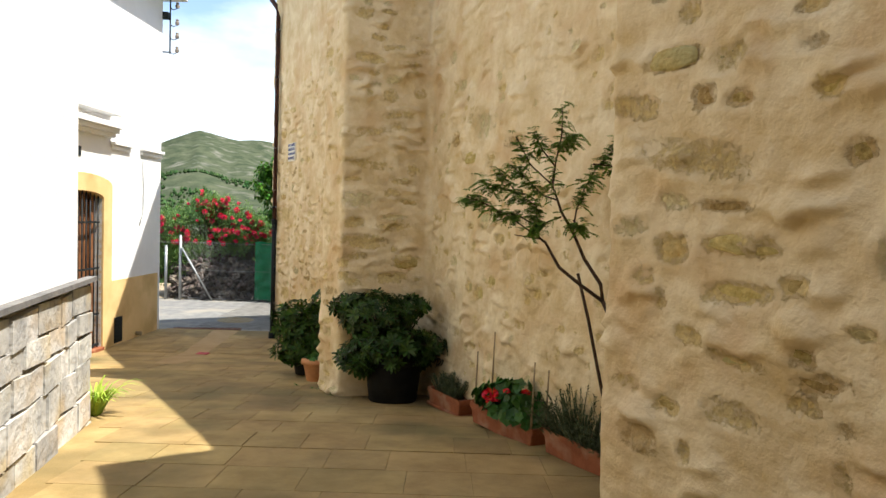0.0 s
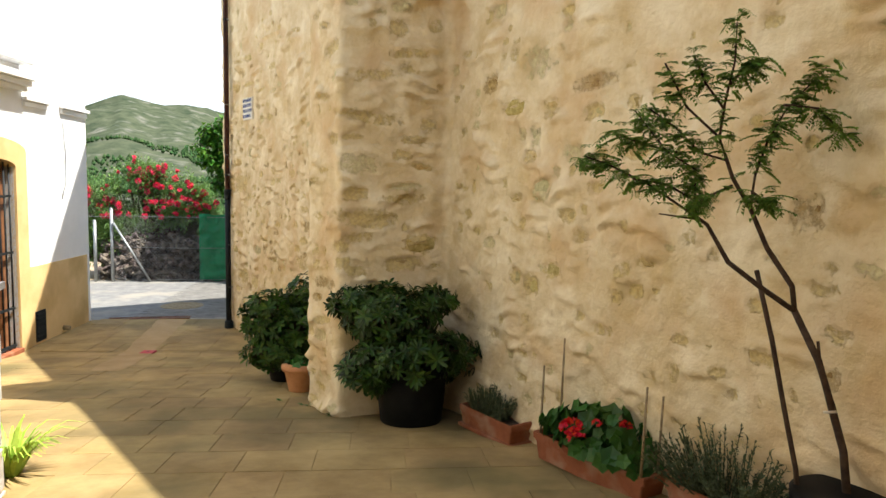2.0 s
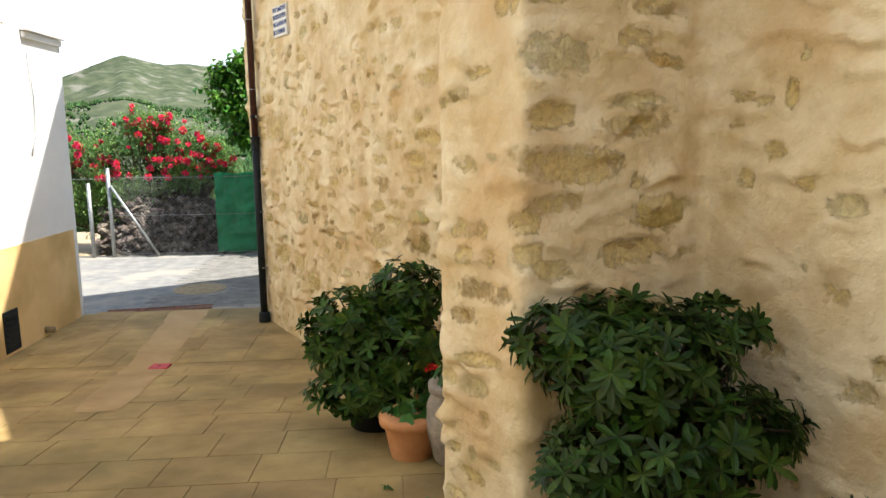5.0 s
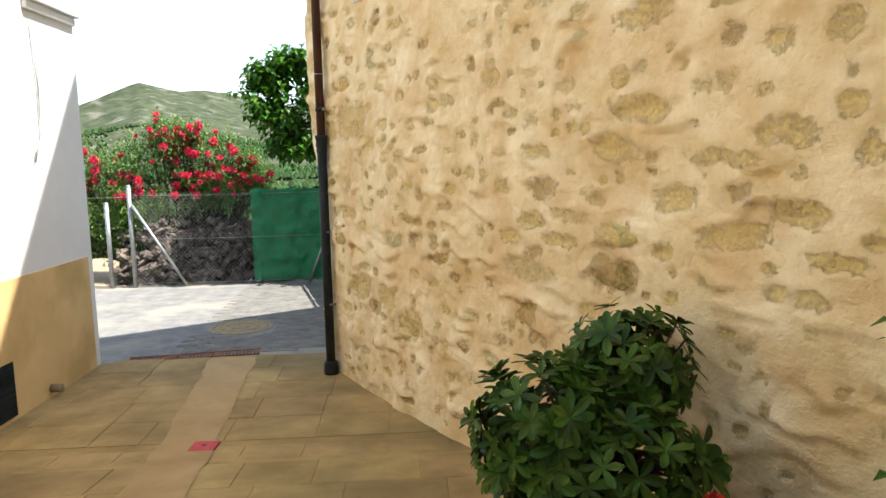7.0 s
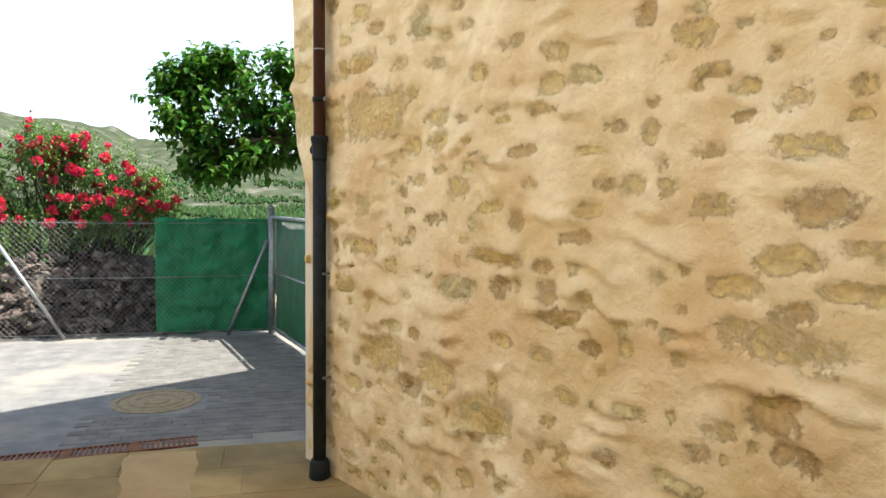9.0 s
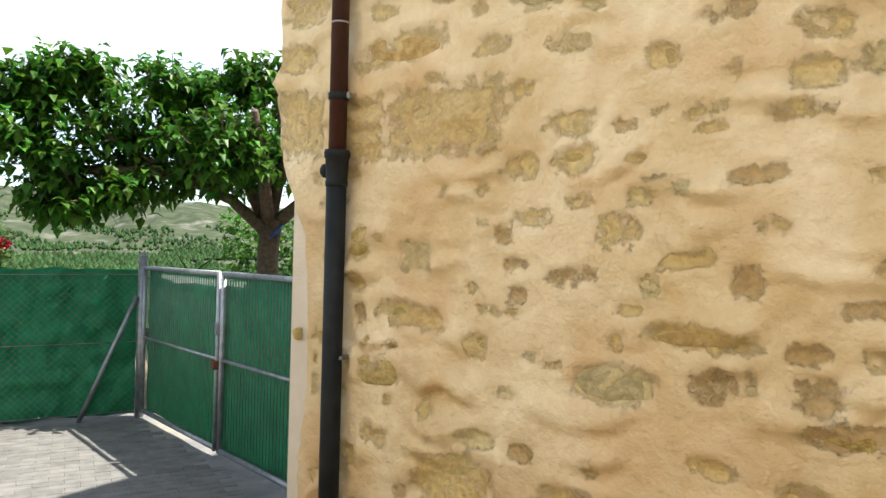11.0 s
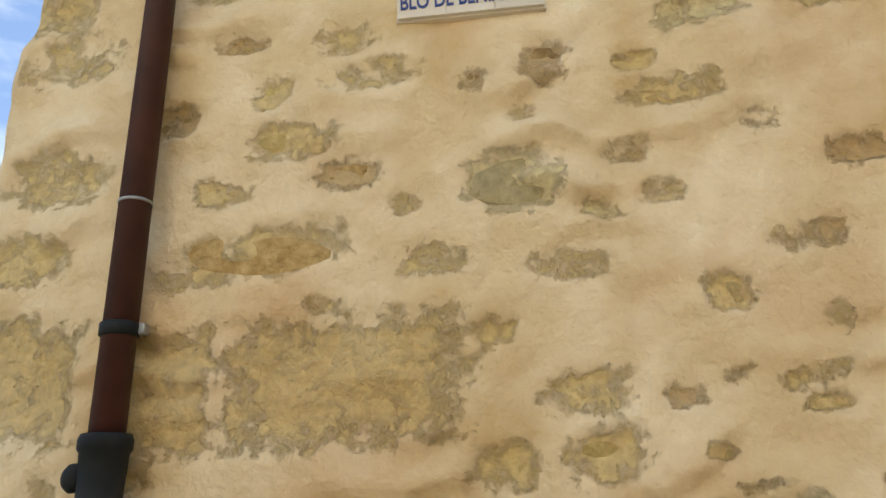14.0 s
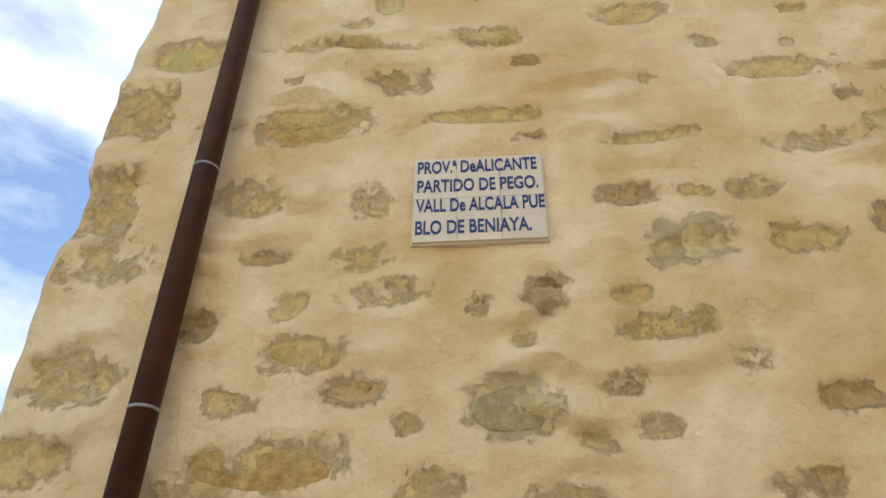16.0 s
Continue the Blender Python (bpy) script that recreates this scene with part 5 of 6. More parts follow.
def feathery_tree():
    """A slender potted tree that leans out over the street, forked low, with sprays of pinnate leaves."""
    rng = random.Random(31)
    base = on_ground(9.03, 0.42)
    pot("black_pot", base, [(0.16, 0.0), (0.17, 0.02), (0.19, 0.25), (0.2, 0.38)], M_BLACKPOT, "black plastic pot holding a slender tree")
    tree = holder("feathery_tree", *(base + Vector((0, 0, 0.33))), WALL_TURN, label="slender potted tree with feathery pinnate leaves", category="tree")
    foot = base.z + 0.33

    def lean(pts, out=0.0):
        """(s, z) pairs on the upright plane in which the tree leans; 'out' bends a limb towards the street."""
        return [Vector((s - 9.03, -((9.33 - s) / 0.92 - 0.42) - out * k / max(1, len(pts) - 1), z - foot)) for k, (s, z) in enumerate(pts)]

    trunk = [Vector((0, 0, 0))] + lean([(8.98, 1.15), (8.94, 1.34), (8.90, 1.52), (8.83, 1.72)])
    right = lean([(8.83, 1.72), (8.82, 1.82), (8.75, 1.97), (8.70, 2.13), (8.65, 2.25), (8.63, 2.33), (8.61, 2.41), (8.62, 2.55), (8.64, 2.71), (8.64, 2.88)])
    left = lean([(8.83, 1.72), (8.74, 1.81), (8.65, 1.91), (8.59, 2.06), (8.53, 2.12)])
    limbs = [lean([(8.70, 2.13), (8.70, 2.26), (8.72, 2.40), (8.75, 2.51), (8.79, 2.60), (8.84, 2.70)], -0.10), lean([(8.77, 2.54), (8.84, 2.53), (8.90, 2.42)], -0.10),
             lean([(8.56, 2.09), (8.56, 2.19), (8.57, 2.28), (8.50, 2.35), (8.42, 2.51)], 0.08), lean([(8.53, 2.12), (8.43, 2.22), (8.32, 2.30), (8.26, 2.33)], 0.02),
             lean([(8.61, 2.41), (8.53, 2.53), (8.48, 2.70)], 0.05), lean([(8.63, 2.32), (8.55, 2.35), (8.46, 2.46), (8.38, 2.53)], -0.10), lean([(8.56, 2.15), (8.50, 2.22), (8.43, 2.24)], 0.10),
             lean([(8.65, 2.22), (8.62, 2.18), (8.60, 2.12)], 0.12), lean([(8.70, 2.20), (8.74, 2.17), (8.78, 2.16)], 0.08), lean([(8.62, 2.52), (8.58, 2.62), (8.56, 2.72)], 0.06),
             lean([(8.63, 2.62), (8.68, 2.68), (8.72, 2.69)], 0.06), lean([(8.50, 2.35), (8.44, 2.38), (8.40, 2.42)], 0.15)]
    v, f = [], []
    tube_into(v, f, trunk, [0.017, 0.016, 0.0155, 0.015, 0.0135], 9)
    tube_into(v, f, right, [0.012, 0.0115, 0.0105, 0.009, 0.008, 0.007, 0.006, 0.005, 0.004, 0.002], 8)
    tube_into(v, f, left, [0.0115, 0.011, 0.010, 0.008, 0.006], 8)
    for limb in limbs:
        tube_into(v, f, limb, [0.0055 - 0.0007 * k for k in range(len(limb))], 6)
    tube_into(v, f, lean([(8.57, 2.08), (8.46, 2.10)]), [0.006, 0.003], 6)
    tube_into(v, f, lean([(8.905, 1.50), (8.895, 1.60)]), [0.007, 0.006], 6)
    mesh_ob("trunk", v, f, M_TWIG, tree, smooth=True)
    tube("tie", [trunk[2] + Vector((-0.02, -0.015, -0.03)), trunk[2] + Vector((0.0, -0.02, -0.025)), trunk[2] + Vector((0.022, 0.0, -0.02))], 0.006, M_LIMB, tree, 6, "pale cloth tie")
    lv, lf, sv, sf = [], [], [], []
    sprays = [(line, 36) for line in limbs] + [(right[5:], 20)]
    for line, many in sprays:
        for n, (a, b) in enumerate(zip(line[:-1], line[1:])):
            last = n == len(line) - 2
            for _ in range(many + 5 if last else (many if n else 5)):
                p = a.lerp(b, rng.random()) + unit(rng) * rng.uniform(0.0, 0.05)
                d = (unit(rng) + (b - a).normalized() * 0.5 + Vector((-0.1, 0, 0.12))).normalized()
                d.z *= 0.7
                l = rng.uniform(0.03, 0.085)
                side = d.cross(Vector((0, 0, 1)))
                side = side.normalized() if side.length > 0.1 else Vector((1, 0, 0))
                tip = p + d * l - Vector((0, 0, 0.34 * l))
                tube_into(sv, sf, [p, p + d * l * 0.5 - Vector((0, 0, 0.08 * l)), tip], [0.0016, 0.0012, 0.0008], 4)
                for k in range(6):
                    t = 0.18 + 0.82 * k / 5
                    q = p + d * l * t - Vector((0, 0, 0.34 * l * t * t))
                    for sg in (-1, 1):
                        leaf_into(lv, lf, q, side * sg + d * 0.5 - Vector((0, 0, 0.3)), Vector((0, 0, 1)), rng.uniform(0.018, 0.032), 0.012, 0.1, 0.2)
    mesh_ob("leaf_stalk_tracery", sv, sf, M_LEAF_F, tree)["kind"] = "stuff"
    mesh_ob("foliage", lv, lf, M_LEAF_F, tree)["kind"] = "stuff"
    line = [Vector(at(s, d, z)) for s, d, z in ((8.87, 0.50, base.z + 0.30), (8.86, 0.51, 1.06), (8.82, 0.55, 1.30), (8.775, 0.60, 1.60), (8.725, 0.655, 1.88))]
    stake = tube("stake", line, [0.011, 0.011, 0.0105, 0.0105, 0.010], M_TWIG, None, 7)
    tagged(stake, "dark wooden stake beside the slender tree", "stake")


feathery_tree()


def grass_tuft():
    rng = random.Random(41)
    p = Vector((-2.80, 5.66, ground_z(5.66)))
    ob = holder("grass_tuft", *p, 0, label="lime-green strappy tuft at the foot of the plinth", category="plant")
    v, f = [], []
    for _ in range(110):
        a = rng.uniform(0, 6.3)
        o = Vector((math.cos(a), math.sin(a), 0))
        q = o * rng.uniform(0, 0.06)
        l = rng.uniform(0.32, 0.62)
        w = rng.uniform(0.010, 0.018)
        sd = o.cross(Vector((0, 0, 1)))
        b = len(v)
        for k in range(5):
            t = k / 4
            c = q + o * l * 0.55 * t + Vector((0, 0, l * (1.15 * t - 0.75 * t * t)))
            v += [c + sd * w * (1 - t * 0.85), c - sd * w * (1 - t * 0.85)]
        f += [(b + 2 * k, b + 2 * k + 1, b + 2 * k + 3, b + 2 * k + 2) for k in range(4)]
    mesh_ob("foliage", v, f, M_LEAF_Y, ob)["kind"] = "stuff"


grass_tuft()
for s, d in ((5.0, 0.98), (5.42, 0.98), (4.9, 1.0), (4.66, 1.1)):
    rng = random.Random(int(s * 100))
    p = on_ground(s, d)
    v, f = [], []
    for _ in range(9):
        o = unit(rng)
        o.z = abs(o.z) * 0.7
        leaf_into(v, f, Vector((0, 0, 0)), o, Vector((0, 0, 1)), rng.uniform(0.03, 0.06), 0.014, 0.1, 0.3)
    w = mesh_ob("weed", v, f, M_LEAF_G)
    w.location = p
    tagged(w, "tiny weed growing in the paving joint", "weed", group="weeds at the buttress")


# ---- street fittings ----
def grate():
    ob = holder("drain_grate", -4.34, 13.02, -0.006, 7.5, label="rusty slotted drain grate across the road edge", category="drain grate")
    part("channel", boxed(-0.62, 0.62, -0.10, 0.10, -0.16, -0.10), M_SOIL, ob)
    for y in (-0.09, 0.09):
        part("edge", boxed(-0.62, 0.62, y - 0.006, y + 0.006, -0.02, 0.008), M_RUST, ob)
    for k in range(36):
        x = -0.60 + k * 0.0343
        if k in (11, 12, 23, 24):
            part("plate", boxed(x - 0.017, x + 0.017, -0.08, 0.08, -0.015, 0.007), M_RUST, ob)
        else:
            part("bar", boxed(x - 0.008, x + 0.008, -0.08, 0.08, -0.015, 0.007), M_RUST, ob)


grate()
cover = holder("manhole_cover", -4.16, 14.22, -0.010, 0, label="round tan cast-iron manhole cover set in the road", category="manhole cover")
part("disc", lathe([(0.30, -0.02), (0.30, 0.006), (0.285, 0.008), (0.28, 0.004), (0.22, 0.004), (0.215, 0.010), (0.17, 0.010), (0.165, 0.004), (0.11, 0.004), (0.105, 0.010), (0.05, 0.010)], 40), M_TANIRON, cover)
part("ring", lathe([(0.36, -0.02), (0.36, 0.004), (0.31, 0.006), (0.306, -0.02)], 40), M_TANIRON, cover)
hatch = holder("meter_cover", -3.63, 10.70, 0.0, -3, label="small red-painted meter cover set in the paving", category="cover")
part("plate", boxed(-0.085, 0.085, -0.075, 0.075, -0.02, 0.012, bevel=0.006), M_REDTILE, hatch)
part("keyhole", boxed(-0.015, 0.015, -0.008, 0.008, 0.011, 0.0135), M_IRON, hatch)


def trench_patch():
    """A paler, sandy strip of later concrete down the paving."""
    v, f = [], []
    n = 48
    for k in range(n + 1):
        y = 12.86 - 3.6 * k / n
        mid = -3.93 + 0.30 * k / n
        half = 0.20 + 0.05 * noise.noise((y * 1.7, 0, 0)) - 0.10 * max(0, k / n - 0.6)
        for sg in (-1, 1):
            v.append((mid + sg * half + 0.03 * noise.noise((y * 6, sg, 3)), y, ground_z(y) + 0.0065))
    f = [(2 * k, 2 * k + 1, 2 * k + 3, 2 * k + 2) for k in range(n)]
    ob = mesh_ob("paving_patch", v, f, M_PATCH)
    return tagged(ob, "pale sandy strip of patched concrete", "paving", kind="structure")


trench_patch()


# ---- fence, gate, bush, woodpile, trees beyond the road ----
FX0, FX1, FY = -6.42, -3.22, 17.22


def fence():
    ob = holder("chain_link_fence", FX0, FY, -0.01, 0, label="galvanised chain-link fence on steel posts", category="fence")
    L = FX1 - FX0
    for x, h in ((0.0, 1.56), (-0.35, 1.3)):
        post = tube("post", [(x, 0, 0), (x, 0, h)], 0.034, M_ZINC, ob, 12)
        part("post_cap", lathe([(0.036, h), (0.038, h + 0.01), (0.015, h + 0.03)], 12), M_ZINC, post).location = (x, 0, 0)
    tube("brace", [(0.04, -0.03, 1.28), (0.80, -0.05, 0.02)], 0.022, M_ZINC, ob, 10)
    tube("brace", [(L - 0.52, -0.06, 0.0), (L - 0.03, -0.04, 1.2)], 0.022, M_ZINC, ob, 10)
    for z in (0.06, 0.75, 1.42):
        tube("wire", [(0, 0, z), (L / 2, 0.01, z - 0.015), (L, 0, z)], 0.004, M_ZINC, ob, 5)
    v, f = [], []
    p, h = 0.065, 1.42
    x = -h
    while x < L:
        for sg in (1, -1):
            a0, a1 = max(0.0, -x), min(h, L - x)
            if a1 > a0:
                z0, z1 = (a0, a1) if sg > 0 else (h - a0, h - a1)
                tube_into(v, f, [(x + a0, 0.003 * sg, z0 + 0.02), (x + a1, 0.003 * sg, z1 + 0.02)], [0.0014, 0.0014], 4)
        x += p
    mesh_ob("mesh", v, f, M_WIRE, ob, "fine diamond wire mesh")["kind"] = "stuff"
    # the stretch that turns away past the white house
    w, g = [], []
    tube_into(w, g, [(0, 0, 1.4), (-6, 0.0, 1.4)], [0.004, 0.004], 5)
    mesh_ob("wire", w, g, M_ZINC, ob)
    return ob


fence()


def cloth(name, a, b, z0, z1, label, amp, seed):
    a, b = Vector(a), Vector(b)
    t = b - a
    n = Vector((-t.y, t.x, 0)).normalized()
    v, f = [], []
    nx, nz = 60, 44
    for i in range(nx + 1):
        for k in range(nz + 1):
            p = a + t * (i / nx)
            z = z0 + (z1 - z0) * k / nz + 0.03 * noise.noise((i * 0.09, seed, 0.0)) * (k in (0, nz))
            w = noise.noise((i * 0.10, k * 0.22, seed)) * amp + abs(noise.noise((i * 0.23, k * 0.4, seed + 3))) * amp * 0.7
            v.append(p + n * w + Vector((0, 0, z)))
    m = nz + 1
    for i in range(nx):
        for k in range(nz):
            f.append((i * m + k, i * m + k + 1, (i + 1) * m + k + 1, (i + 1) * m + k))
    ob = mesh_ob(name, v, f, M_GREEN, smooth=True)
    so = ob.modifiers.new("thickness", "SOLIDIFY")
    so.thickness = 0.003
    return tagged(ob, label, "shade cloth")


cloth("shade_cloth", (-4.60, FY + 0.035, 0), (FX1 - 0.02, FY + 0.035, 0), 0.02, 1.46, "wrinkled green shade cloth tied to the wire fence", 0.06, 1.0)


def gate():
    g0, g1, g2 = Vector((-3.20, 17.20, -0.01)), Vector((-2.775, 15.44, -0.01)), Vector((-2.35, 13.68, -0.01))
    ob = holder("metal_gate", *g0, 0, label="closed galvanised double gate lined with green shade cloth", category="gate")
    t = (g2 - g0).normalized()
    n = Vector((-t.y, t.x, 0))
    L = (g1 - g0).length
    gpost = tube("gate_post", [(0, 0, 0), (0, 0, 1.60)], 0.042, M_ZINC, ob, 14)
    part("post_cap", lathe([(0.044, 1.60), (0.046, 1.615), (0.02, 1.64)], 14), M_ZINC, gpost, "", True)
    for k in range(2):
        s0, s1 = 0.07 + k * L, (k + 1) * L - 0.01
        for s in (s0, s1):
            tube("stile", [t * s + Vector((0, 0, 0.06)), t * s + Vector((0, 0, 1.50))], 0.024, M_ZINC, ob, 10)
        for z in (0.08, 0.80, 1.49):
            tube("rail", [t * s0 + Vector((0, 0, z)), t * s1 + Vector((0, 0, z))], 0.022 if z != 0.80 else 0.014, M_ZINC, ob, 8)
        for j in range(1, 36):
            s = s0 + (s1 - s0) * j / 36
            tube("bar", [t * s + Vector((0, 0, 0.08)), t * s + Vector((0, 0, 1.49))], 0.0035, M_WIRE, ob, 5)
    latch = part("latch", boxed(-0.05, 0.05, -0.05, 0.05, 0.72, 0.79, bevel=0.008), M_RUST, ob, "rusty latch")
    latch.location = t * L
    part("lock_plate", boxed(-0.03, 0.03, -0.04, 0.04, 1.0, 1.1, bevel=0.006), M_ZINC, ob).location = t * L
    cl = cloth("gate_cloth", g0 + t * 0.08 + n * 0.04, g0 + t * (2 * L - 0.04) + n * 0.04, 0.07, 1.48, "green shade cloth lining the gate", 0.02, 5.0)
    return ob


gate()


def woodpile():
    """A heap of dark split stumps behind the fence."""
    rng = random.Random(51)
    ob = holder("woodpile", -5.3, 18.0, -0.02, 0, label="heap of dark dead vine stumps behind the fence", category="woodpile")
    for _ in range(290):
        x = rng.uniform(-1.5, 1.15)
        z = rng.uniform(0.0, 0.98) * (1 - 0.1 * abs(x))
        y = -0.55 + z * 0.45 + rng.uniform(-0.06, 0.10)
        l, r = rng.uniform(0.14, 0.34), rng.uniform(0.03, 0.075)
        d = Vector((rng.uniform(-1, 1), rng.uniform(-0.6, 0.6), rng.uniform(-0.6, 0.6))).normalized()
        pts = [Vector((x, y, z + 0.04)) + d * l * (k / 3 - 0.5) + unit(rng) * 0.025 for k in range(4)]
        v, f = [], []
        tube_into(v, f, pts, [r * rng.uniform(0.5, 1.2) for _ in range(4)], 5)
        mesh_ob("stump", v, f, M_DEADWOOD, ob)
    bm = bmesh.new()
    bmesh.ops.create_icosphere(bm, subdivisions=3, radius=1)
    for q in bm.verts:
        q.co = Vector((q.co.x * 1.7, q.co.y * 0.55 + 0.15, max(0, q.co.z) * 0.95)) * (1 + 0.12 * noise.noise(q.co * 3))
    part("heap_core", bm, M_SOIL, ob)


woodpile()


def rose_bush():
    rng = random.Random(61)
    ob = holder("rose_bush", -5.75, 18.3, 0.22, 0, label="tall green bush covered in crimson roses behind the fence", category="bush")
    sv, sf, lv, lf = [], [], [], []
    masses = [(-0.9, 0, 1.45, 0.75, 0.5, 0.75), (-0.1, 0.0, 1.75, 0.65, 0.5, 0.7), (0.55, 0.05, 1.55, 0.6, 0.45, 0.6), (-1.5, 0.1, 1.3, 0.6, 0.5, 0.85), (0.95, 0.1, 1.35, 0.35, 0.35, 0.4), (-1.0, -0.4, 0.7, 0.4, 0.2, 0.6), (-2.1, 0.1, 1.2, 0.6, 0.5, 1.0), (-0.25, 0, 2.1, 0.45, 0.4, 0.35), (-0.7, -0.2, 1.0, 0.6, 0.25, 0.4), (-1.6, -0.3, 0.6, 0.6, 0.3, 0.55), (-2.4, -0.2, 0.5, 0.6, 0.3, 0.5), (0.3, -0.2, 1.15, 0.5, 0.25, 0.35)]
    ends = []
    for cx, cy, cz, rx, ry, rz in masses:
        for _ in range(130):
            o = unit(rng)
            r = rng.uniform(0.3, 1.12)
            p = Vector((cx + o.x * rx * r, cy + o.y * ry * r, cz + o.z * rz * r))
            ends.append((p, o))
            if rng.random() < 0.35:
                q = Vector((cx * 0.5, 0.1, 0))
                tube_into(sv, sf, [q, q.lerp(p, 0.5) + Vector((0, 0, 0.2)), p], [0.012, 0.008, 0.004], 5)
            for _ in range(26):
                d = unit(rng)
                leaf_into(lv, lf, p + d * rng.uniform(0.02, 0.14), d + Vector((0, 0, 0.2)), Vector((0, 0, 1)), rng.uniform(0.04, 0.075), rng.uniform(0.022, 0.036), 0.15, 0.2)
    mesh_ob("cane_tangle", sv, sf, M_TWIG, ob)["kind"] = "stuff"
    mesh_ob("foliage", lv, lf, M_LEAF_R, ob)["kind"] = "stuff"
    front = [p for p, o in ends if o.y < 0.35 and p.z > 1.1]
    rng.shuffle(front)
    proto = []
    for k in range(5):
        fv, ff = [], []
        for _ in range(34):
            o = unit(rng)
            leaf_into(fv, ff, o * 0.012, o, unit(rng), rng.uniform(0.035, 0.055), rng.uniform(0.035, 0.05), 0.3, 0.15)
        me = bpy.data.meshes.new("rose")
        me.from_pydata([tuple(q) for q in fv], [], ff)
        me.materials.append(M_PINK)
        proto.append(me)
    for k, p in enumerate(front[:160]):
        fl = new("rose", proto[k % 5])
        fl.parent = ob
        c = rng.uniform(0.7, 1.6)
        fl.matrix_local = Matrix.LocRotScale(p + Vector((0, -0.10, 0.04)), Euler((rng.uniform(0, 6), rng.uniform(0, 6), 0)), (c, c, c))


rose_bush()


def leafy_tree():
    """A spreading mulberry with a low fork."""
    rng = random.Random(71)
    x, y = -1.85, 17.6
    ob = holder("mulberry_tree", x, y, -0.12, 0, label="spreading mulberry tree with broad bright green leaves", category="tree")
    v, f = [], []
    tube_into(v, f, [(0, 0, 0), (0.02, 0, 0.9), (0.0, 0.02, 1.7), (0.02, 0.0, 2.15)], [0.17, 0.14, 0.12, 0.13], 10)
    limbs = [[(0, 0, 2.0), (-0.45, -0.1, 2.35), (-1.1, -0.2, 2.6), (-1.9, -0.3, 3.0)], [(0, 0, 2.05), (-0.3, 0.1, 2.7), (-0.8, 0.1, 3.3), (-1.2, 0.2, 3.7)], [(0, 0, 2.1), (0.15, 0.05, 2.8), (0.1, 0.0, 3.6)],
             [(0, 0, 2.05), (0.6, -0.2, 2.6), (1.4, -0.4, 3.1)], [(0, 0, 2.1), (0.2, 0.6, 2.7), (0.5, 1.2, 3.3)], [(0, 0, 2.1), (-0.2, -0.5, 2.6), (-0.4, -0.9, 3.2)], [(-1.1, -0.2, 2.6), (-1.5, -0.3, 2.55), (-2.0, -0.3, 2.55)]]
    for limb in limbs:
        tube_into(v, f, limb, [0.085, 0.06, 0.04, 0.02][:len(limb)], 8)
    mesh_ob("trunk", v, f, M_BARK, ob, smooth=True)
    lv, lf, sv, sf = [], [], [], []
    masses = [(-1.95, -0.3, 2.95, 0.62, 0.6, 0.62), (-1.25, -0.1, 3.2, 0.7, 0.7, 0.6), (-1.4, -0.2, 2.5, 0.75, 0.6, 0.4), (-0.6, 0, 2.75, 0.7, 0.7, 0.55), (-0.45, 0.1, 3.35, 0.55, 0.6, 0.5), (0.3, 0, 3.2, 0.8, 0.8, 0.8), (1.2, -0.3, 3.0, 0.8, 0.7, 0.7), (0.1, 0.8, 3.0, 0.9, 0.6, 0.7), (-0.4, -0.7, 2.9, 0.6, 0.4, 0.5), (-2.15, -0.3, 3.35, 0.35, 0.4, 0.3), (-1.75, -0.3, 2.35, 0.5, 0.45, 0.3), (-1.7, -0.2, 3.6, 0.4, 0.4, 0.25), (-0.75, 0, 3.65, 0.45, 0.5, 0.3), (0.1, 0, 3.8, 0.6, 0.5, 0.4)]
    masses = [(cx - 0.3, cy, cz - 0.05, *rest) for cx, cy, cz, *rest in masses]
    for cx, cy, cz, rx, ry, rz in masses:
        for _ in range(58):
            o = unit(rng)
            r = rng.uniform(0.5, 1.1)
            p = Vector((cx + o.x * rx * r, cy + o.y * ry * r, cz + o.z * rz * r))
            ax = (o + Vector((0, 0, 0.5))).normalized()
            q = p - ax * 0.35
            tube_into(sv, sf, [q, p], [0.007, 0.004], 4)
            for k in range(15):
                d = unit(rng)
                d.z = d.z * 0.5 - 0.15
                leaf_into(lv, lf, q.lerp(p, rng.uniform(0.0, 1.1)) + d * 0.04, d, Vector((0, 0, 1)), rng.uniform(0.10, 0.17), rng.uniform(0.065, 0.105), 0.12, 0.35)
    mesh_ob("twig_tracery", sv, sf, M_BARK, ob)["kind"] = "stuff"
    mesh_ob("crown", lv, lf, M_LEAF_T, ob)["kind"] = "stuff"
    tag = tube("blue_tie", [(-0.02, -0.15, 1.95), (0.05, -0.16, 2.02), (0.12, -0.12, 2.1)], 0.02, M_BLUE, ob, 6, "strip of blue plastic tied on")
    return ob


leafy_tree()


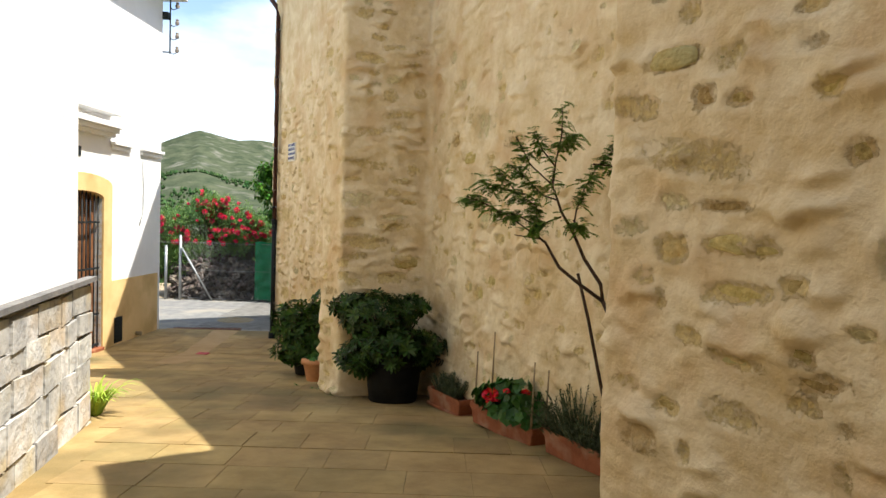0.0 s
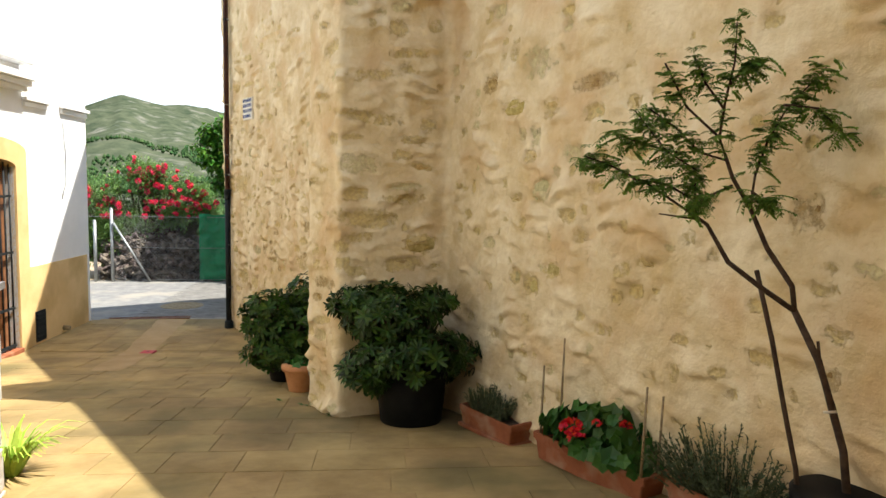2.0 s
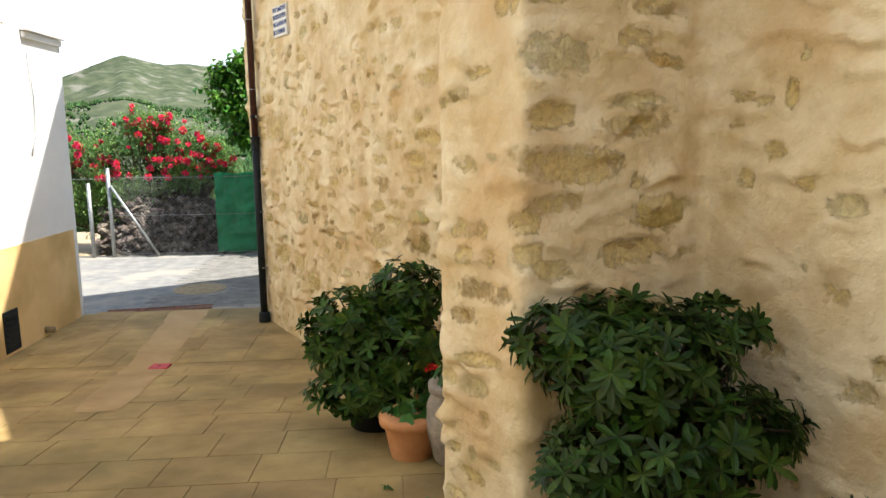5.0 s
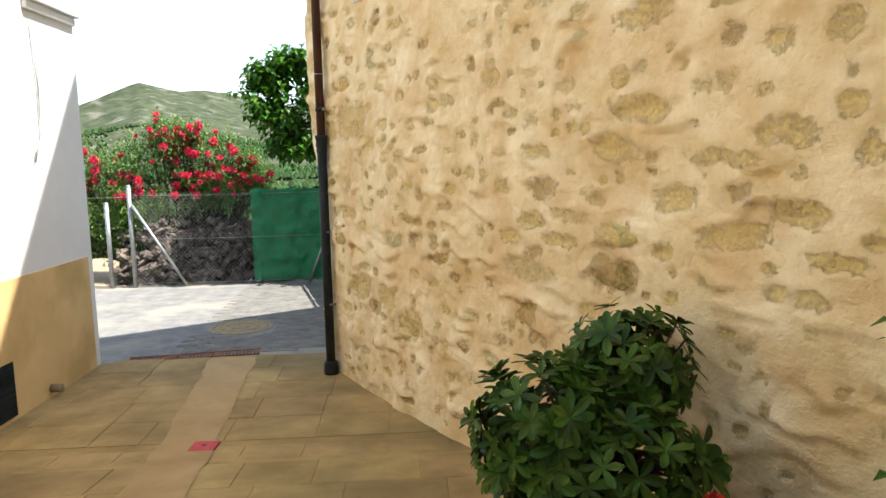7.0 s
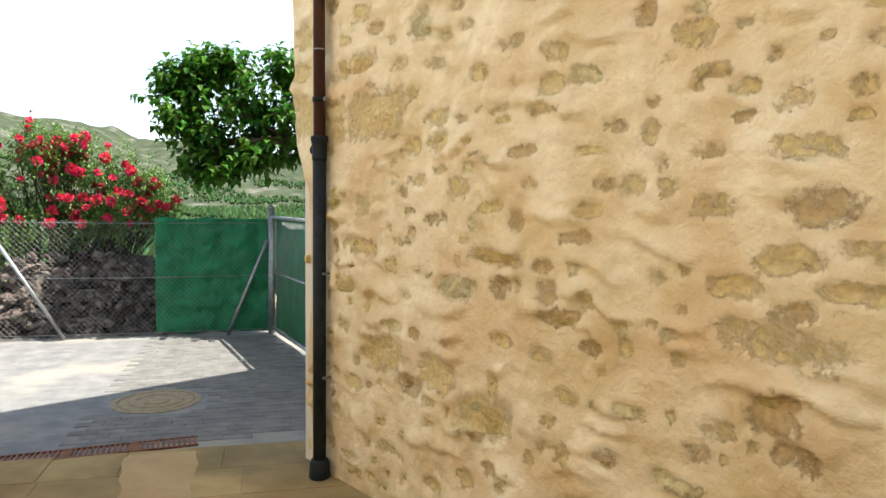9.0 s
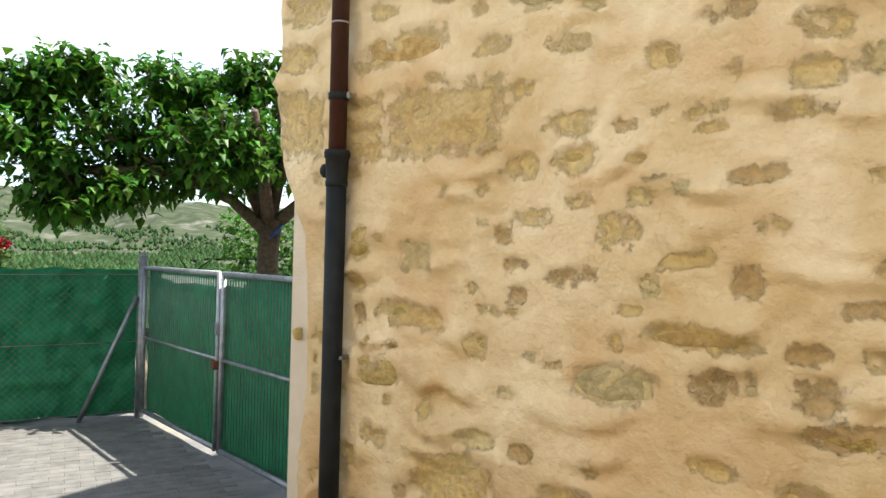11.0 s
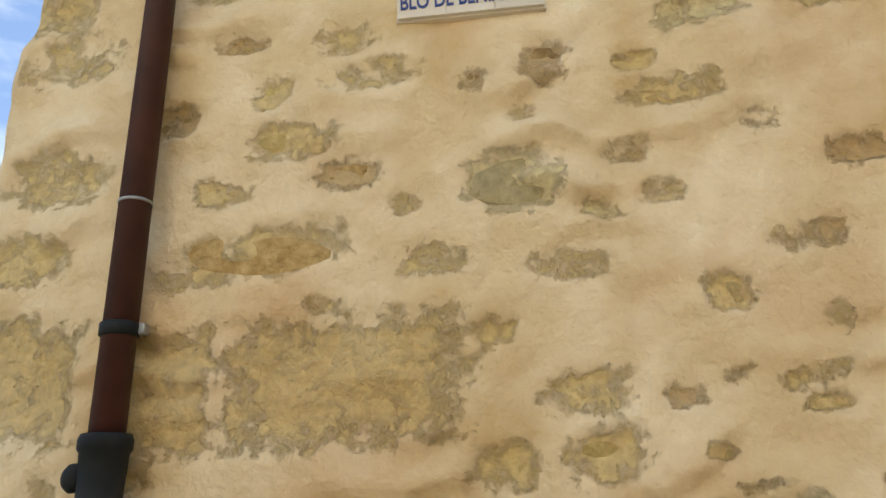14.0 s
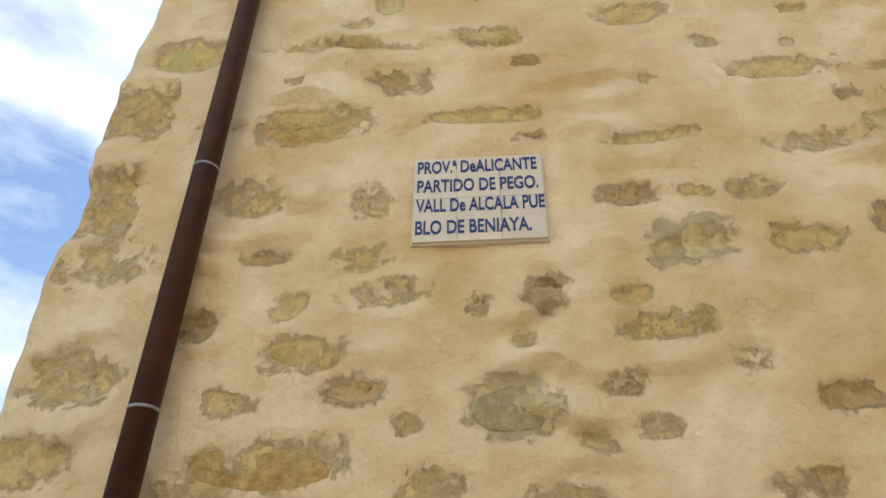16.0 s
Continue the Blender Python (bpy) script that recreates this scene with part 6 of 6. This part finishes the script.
def hedge():
    rng = random.Random(81)
    ob = holder("hedge", -1.2, 19.6, -0.6, 0, label="dense green hedge behind the gate", category="hedge")
    lv, lf = [], []
    for _ in range(9500):
        p = Vector((rng.uniform(-0.8, 4.5), rng.uniform(-0.55, 0.3), rng.uniform(0.6, 2.75)))
        p.z += 0.15 * noise.noise((p.x * 2, 0, 0))
        d = (Vector((0, -0.8, 0.3)) + unit(rng)).normalized()
        leaf_into(lv, lf, p, d, Vector((0, 0, 1)), rng.uniform(0.09, 0.14), rng.uniform(0.05, 0.08), 0.15, 0.2)
    mesh_ob("foliage", lv, lf, M_LEAF_T, ob)["kind"] = "stuff"
    v, f = [], []
    for k in range(12):
        tube_into(v, f, [(-0.7 + k * 0.4, 0, 0), (-0.65 + k * 0.4, -0.05, 2.1)], [0.03, 0.01], 5)
    mesh_ob("stem_tangle", v, f, M_BARK, ob)


hedge()


def yucca():
    rng = random.Random(91)
    ob = holder("yucca", -2.55, 18.6, -0.5, 0, label="spiky green yucca behind the gate", category="plant")
    tube("trunk", [(0, 0, 0), (0, 0, 1.75)], [0.07, 0.06], M_BARK, ob, 8)
    v, f = [], []
    for _ in range(46):
        o = unit(rng)
        o.z = abs(o.z) * 0.9 - 0.1
        leaf_into(v, f, Vector((0, 0, 1.75)), o, Vector((0, 0, 1)), rng.uniform(0.35, 0.55), 0.035, 0.3, 0.15)
    mesh_ob("foliage", v, f, M_LEAF_G, ob)


yucca()


# ---- pieces: stones in the church wall, paving tiles, road pavers ----
def stone_meshes(material, n, seed):
    rng = random.Random(seed)
    out = []
    for _ in range(n):
        k = 11
        sq = rng.uniform(0.55, 1.0)
        ring = []
        for i in range(k):
            a = 2 * math.pi * (i + rng.uniform(-0.25, 0.25)) / k
            c, s = math.cos(a), math.sin(a)
            e = (abs(c) ** (2 / sq) + abs(s) ** (2 / sq)) ** (-sq / 2) if sq < 0.99 else 1
            r = 0.5 * e * rng.uniform(0.82, 1.1)
            ring.append((r * c, r * s))
        v = [(x * 1.06, 1.6, z * 1.06) for x, z in ring] + [(x * 0.93, -0.1, z * 0.93) for x, z in ring]
        v += [(x * 0.6 + rng.uniform(-0.03, 0.03), -1.0 + rng.uniform(-0.5, 0.4), z * 0.6) for x, z in ring] + [(0.03, -1.1, 0.02)]
        f = []
        for i in range(k):
            j = (i + 1) % k
            f += [(i, j, k + j, k + i), (k + i, k + j, 2 * k + j, 2 * k + i), (2 * k + i, 2 * k + j, 3 * k)]
        me = bpy.data.meshes.new("stone")
        me.from_pydata(v, [], f)
        me.materials.append(material)
        me.shade_smooth()
        out.append(me)
    return out


STONES = {"o": stone_meshes(M_STONE, 9, 1), "g": stone_meshes(M_GREYSTONE, 6, 2), "b": stone_meshes(M_BROWNSTONE, 5, 3)}


def set_stones():
    """The stones' own faces, sunk a little behind the mortar round them."""
    rng = random.Random(5)
    for face, u, z, w, h, kind, tilt in STONE_ROWS[:300]:
        if kind == "d" or (face is FACE_E and u - w / 2 < 0.06):
            continue
        a3, b3 = at(*face[0]), at(*face[1])
        t = (b3 - a3).normalized()
        if face is not FACE_E and not w / 2 + 0.08 < u < (b3 - a3).length - w / 2 - 0.08:
            continue
        back = Vector((-t.y, t.x, 0))
        p = a3 + t * u + Vector((0, 0, z))
        m = Matrix((t, back, Vector((0, 0, 1)))).transposed().to_4x4()
        ob = new("stone", rng.choice(STONES[kind]))
        ob.parent = CHURCH
        ob.matrix_basis = Matrix.Translation(p - back * (relief(p) - 0.021)) @ m @ Matrix.Rotation(tilt, 4, "Y") @ Matrix.Diagonal((w * 0.95, rng.uniform(0.006, 0.011), h * 0.95, 1))


set_stones()


def paving_tiles():
    rng = random.Random(17)
    protos = {}
    for k in range(6):
        w = 0.34 + 0.055 * k
        bm = boxed(-w / 2 + 0.0025, w / 2 - 0.0025, -0.2125, 0.2125, -0.02, 0.002, bevel=0.0018)
        me = bpy.data.meshes.new("paving_tile")
        bm.to_mesh(me)
        bm.free()
        me.materials.append(M_TILE)
        protos[k] = (w, me)
    made = 0
    y = 12.72
    while y > 3.2:
        lean = math.atan((ground_z(y - 0.1) - ground_z(y + 0.1)) / 0.2)
        right = min(2.4, -2.93 + (12.28 - y) * 0.558 - 0.02)
        left = -5.15 if y > 5.6 else -2.55 + (5.3 - y) * 0.24
        x = left + rng.uniform(0.0, 0.2)
        while x < right:
            w, me = protos[rng.randrange(6)]
            if made < 300:
                ob = new("paving_tile", me)
                ob.parent = PAVEMENT
                ob.matrix_basis = Matrix.LocRotScale((x + w / 2, y, ground_z(y) - 0.001 + rng.uniform(-0.0012, 0.0012)), Euler((-lean, 0, 0)), None)
                made += 1
            x += w
        y -= 0.43


paving_tiles()


def road_pavers():
    rng = random.Random(27)
    bm = boxed(-0.098, 0.098, -0.048, 0.048, -0.03, 0.004, bevel=0.004)
    me = bpy.data.meshes.new("paver")
    bm.to_mesh(me)
    bm.free()
    me.materials.append(M_PAVER)
    made = 0
    for j in range(46):
        y = 17.05 - j * 0.1
        for i in range(9):
            x = -4.55 + i * 0.2 + (0.1 if j % 2 else 0)
            edge = -3.2 + (17.2 - y) * 0.2415 - 0.1
            if x < edge and made < 300 and (x + 4.16) ** 2 + (y - 14.22) ** 2 > 0.22:
                ob = new("paver", me)
                ob.parent = ROAD
                ob.matrix_basis = Matrix.LocRotScale((x, y, -0.011 + rng.uniform(-0.001, 0.001)), Euler((0, 0, rng.uniform(-0.01, 0.01))), None)
                made += 1


road_pavers()
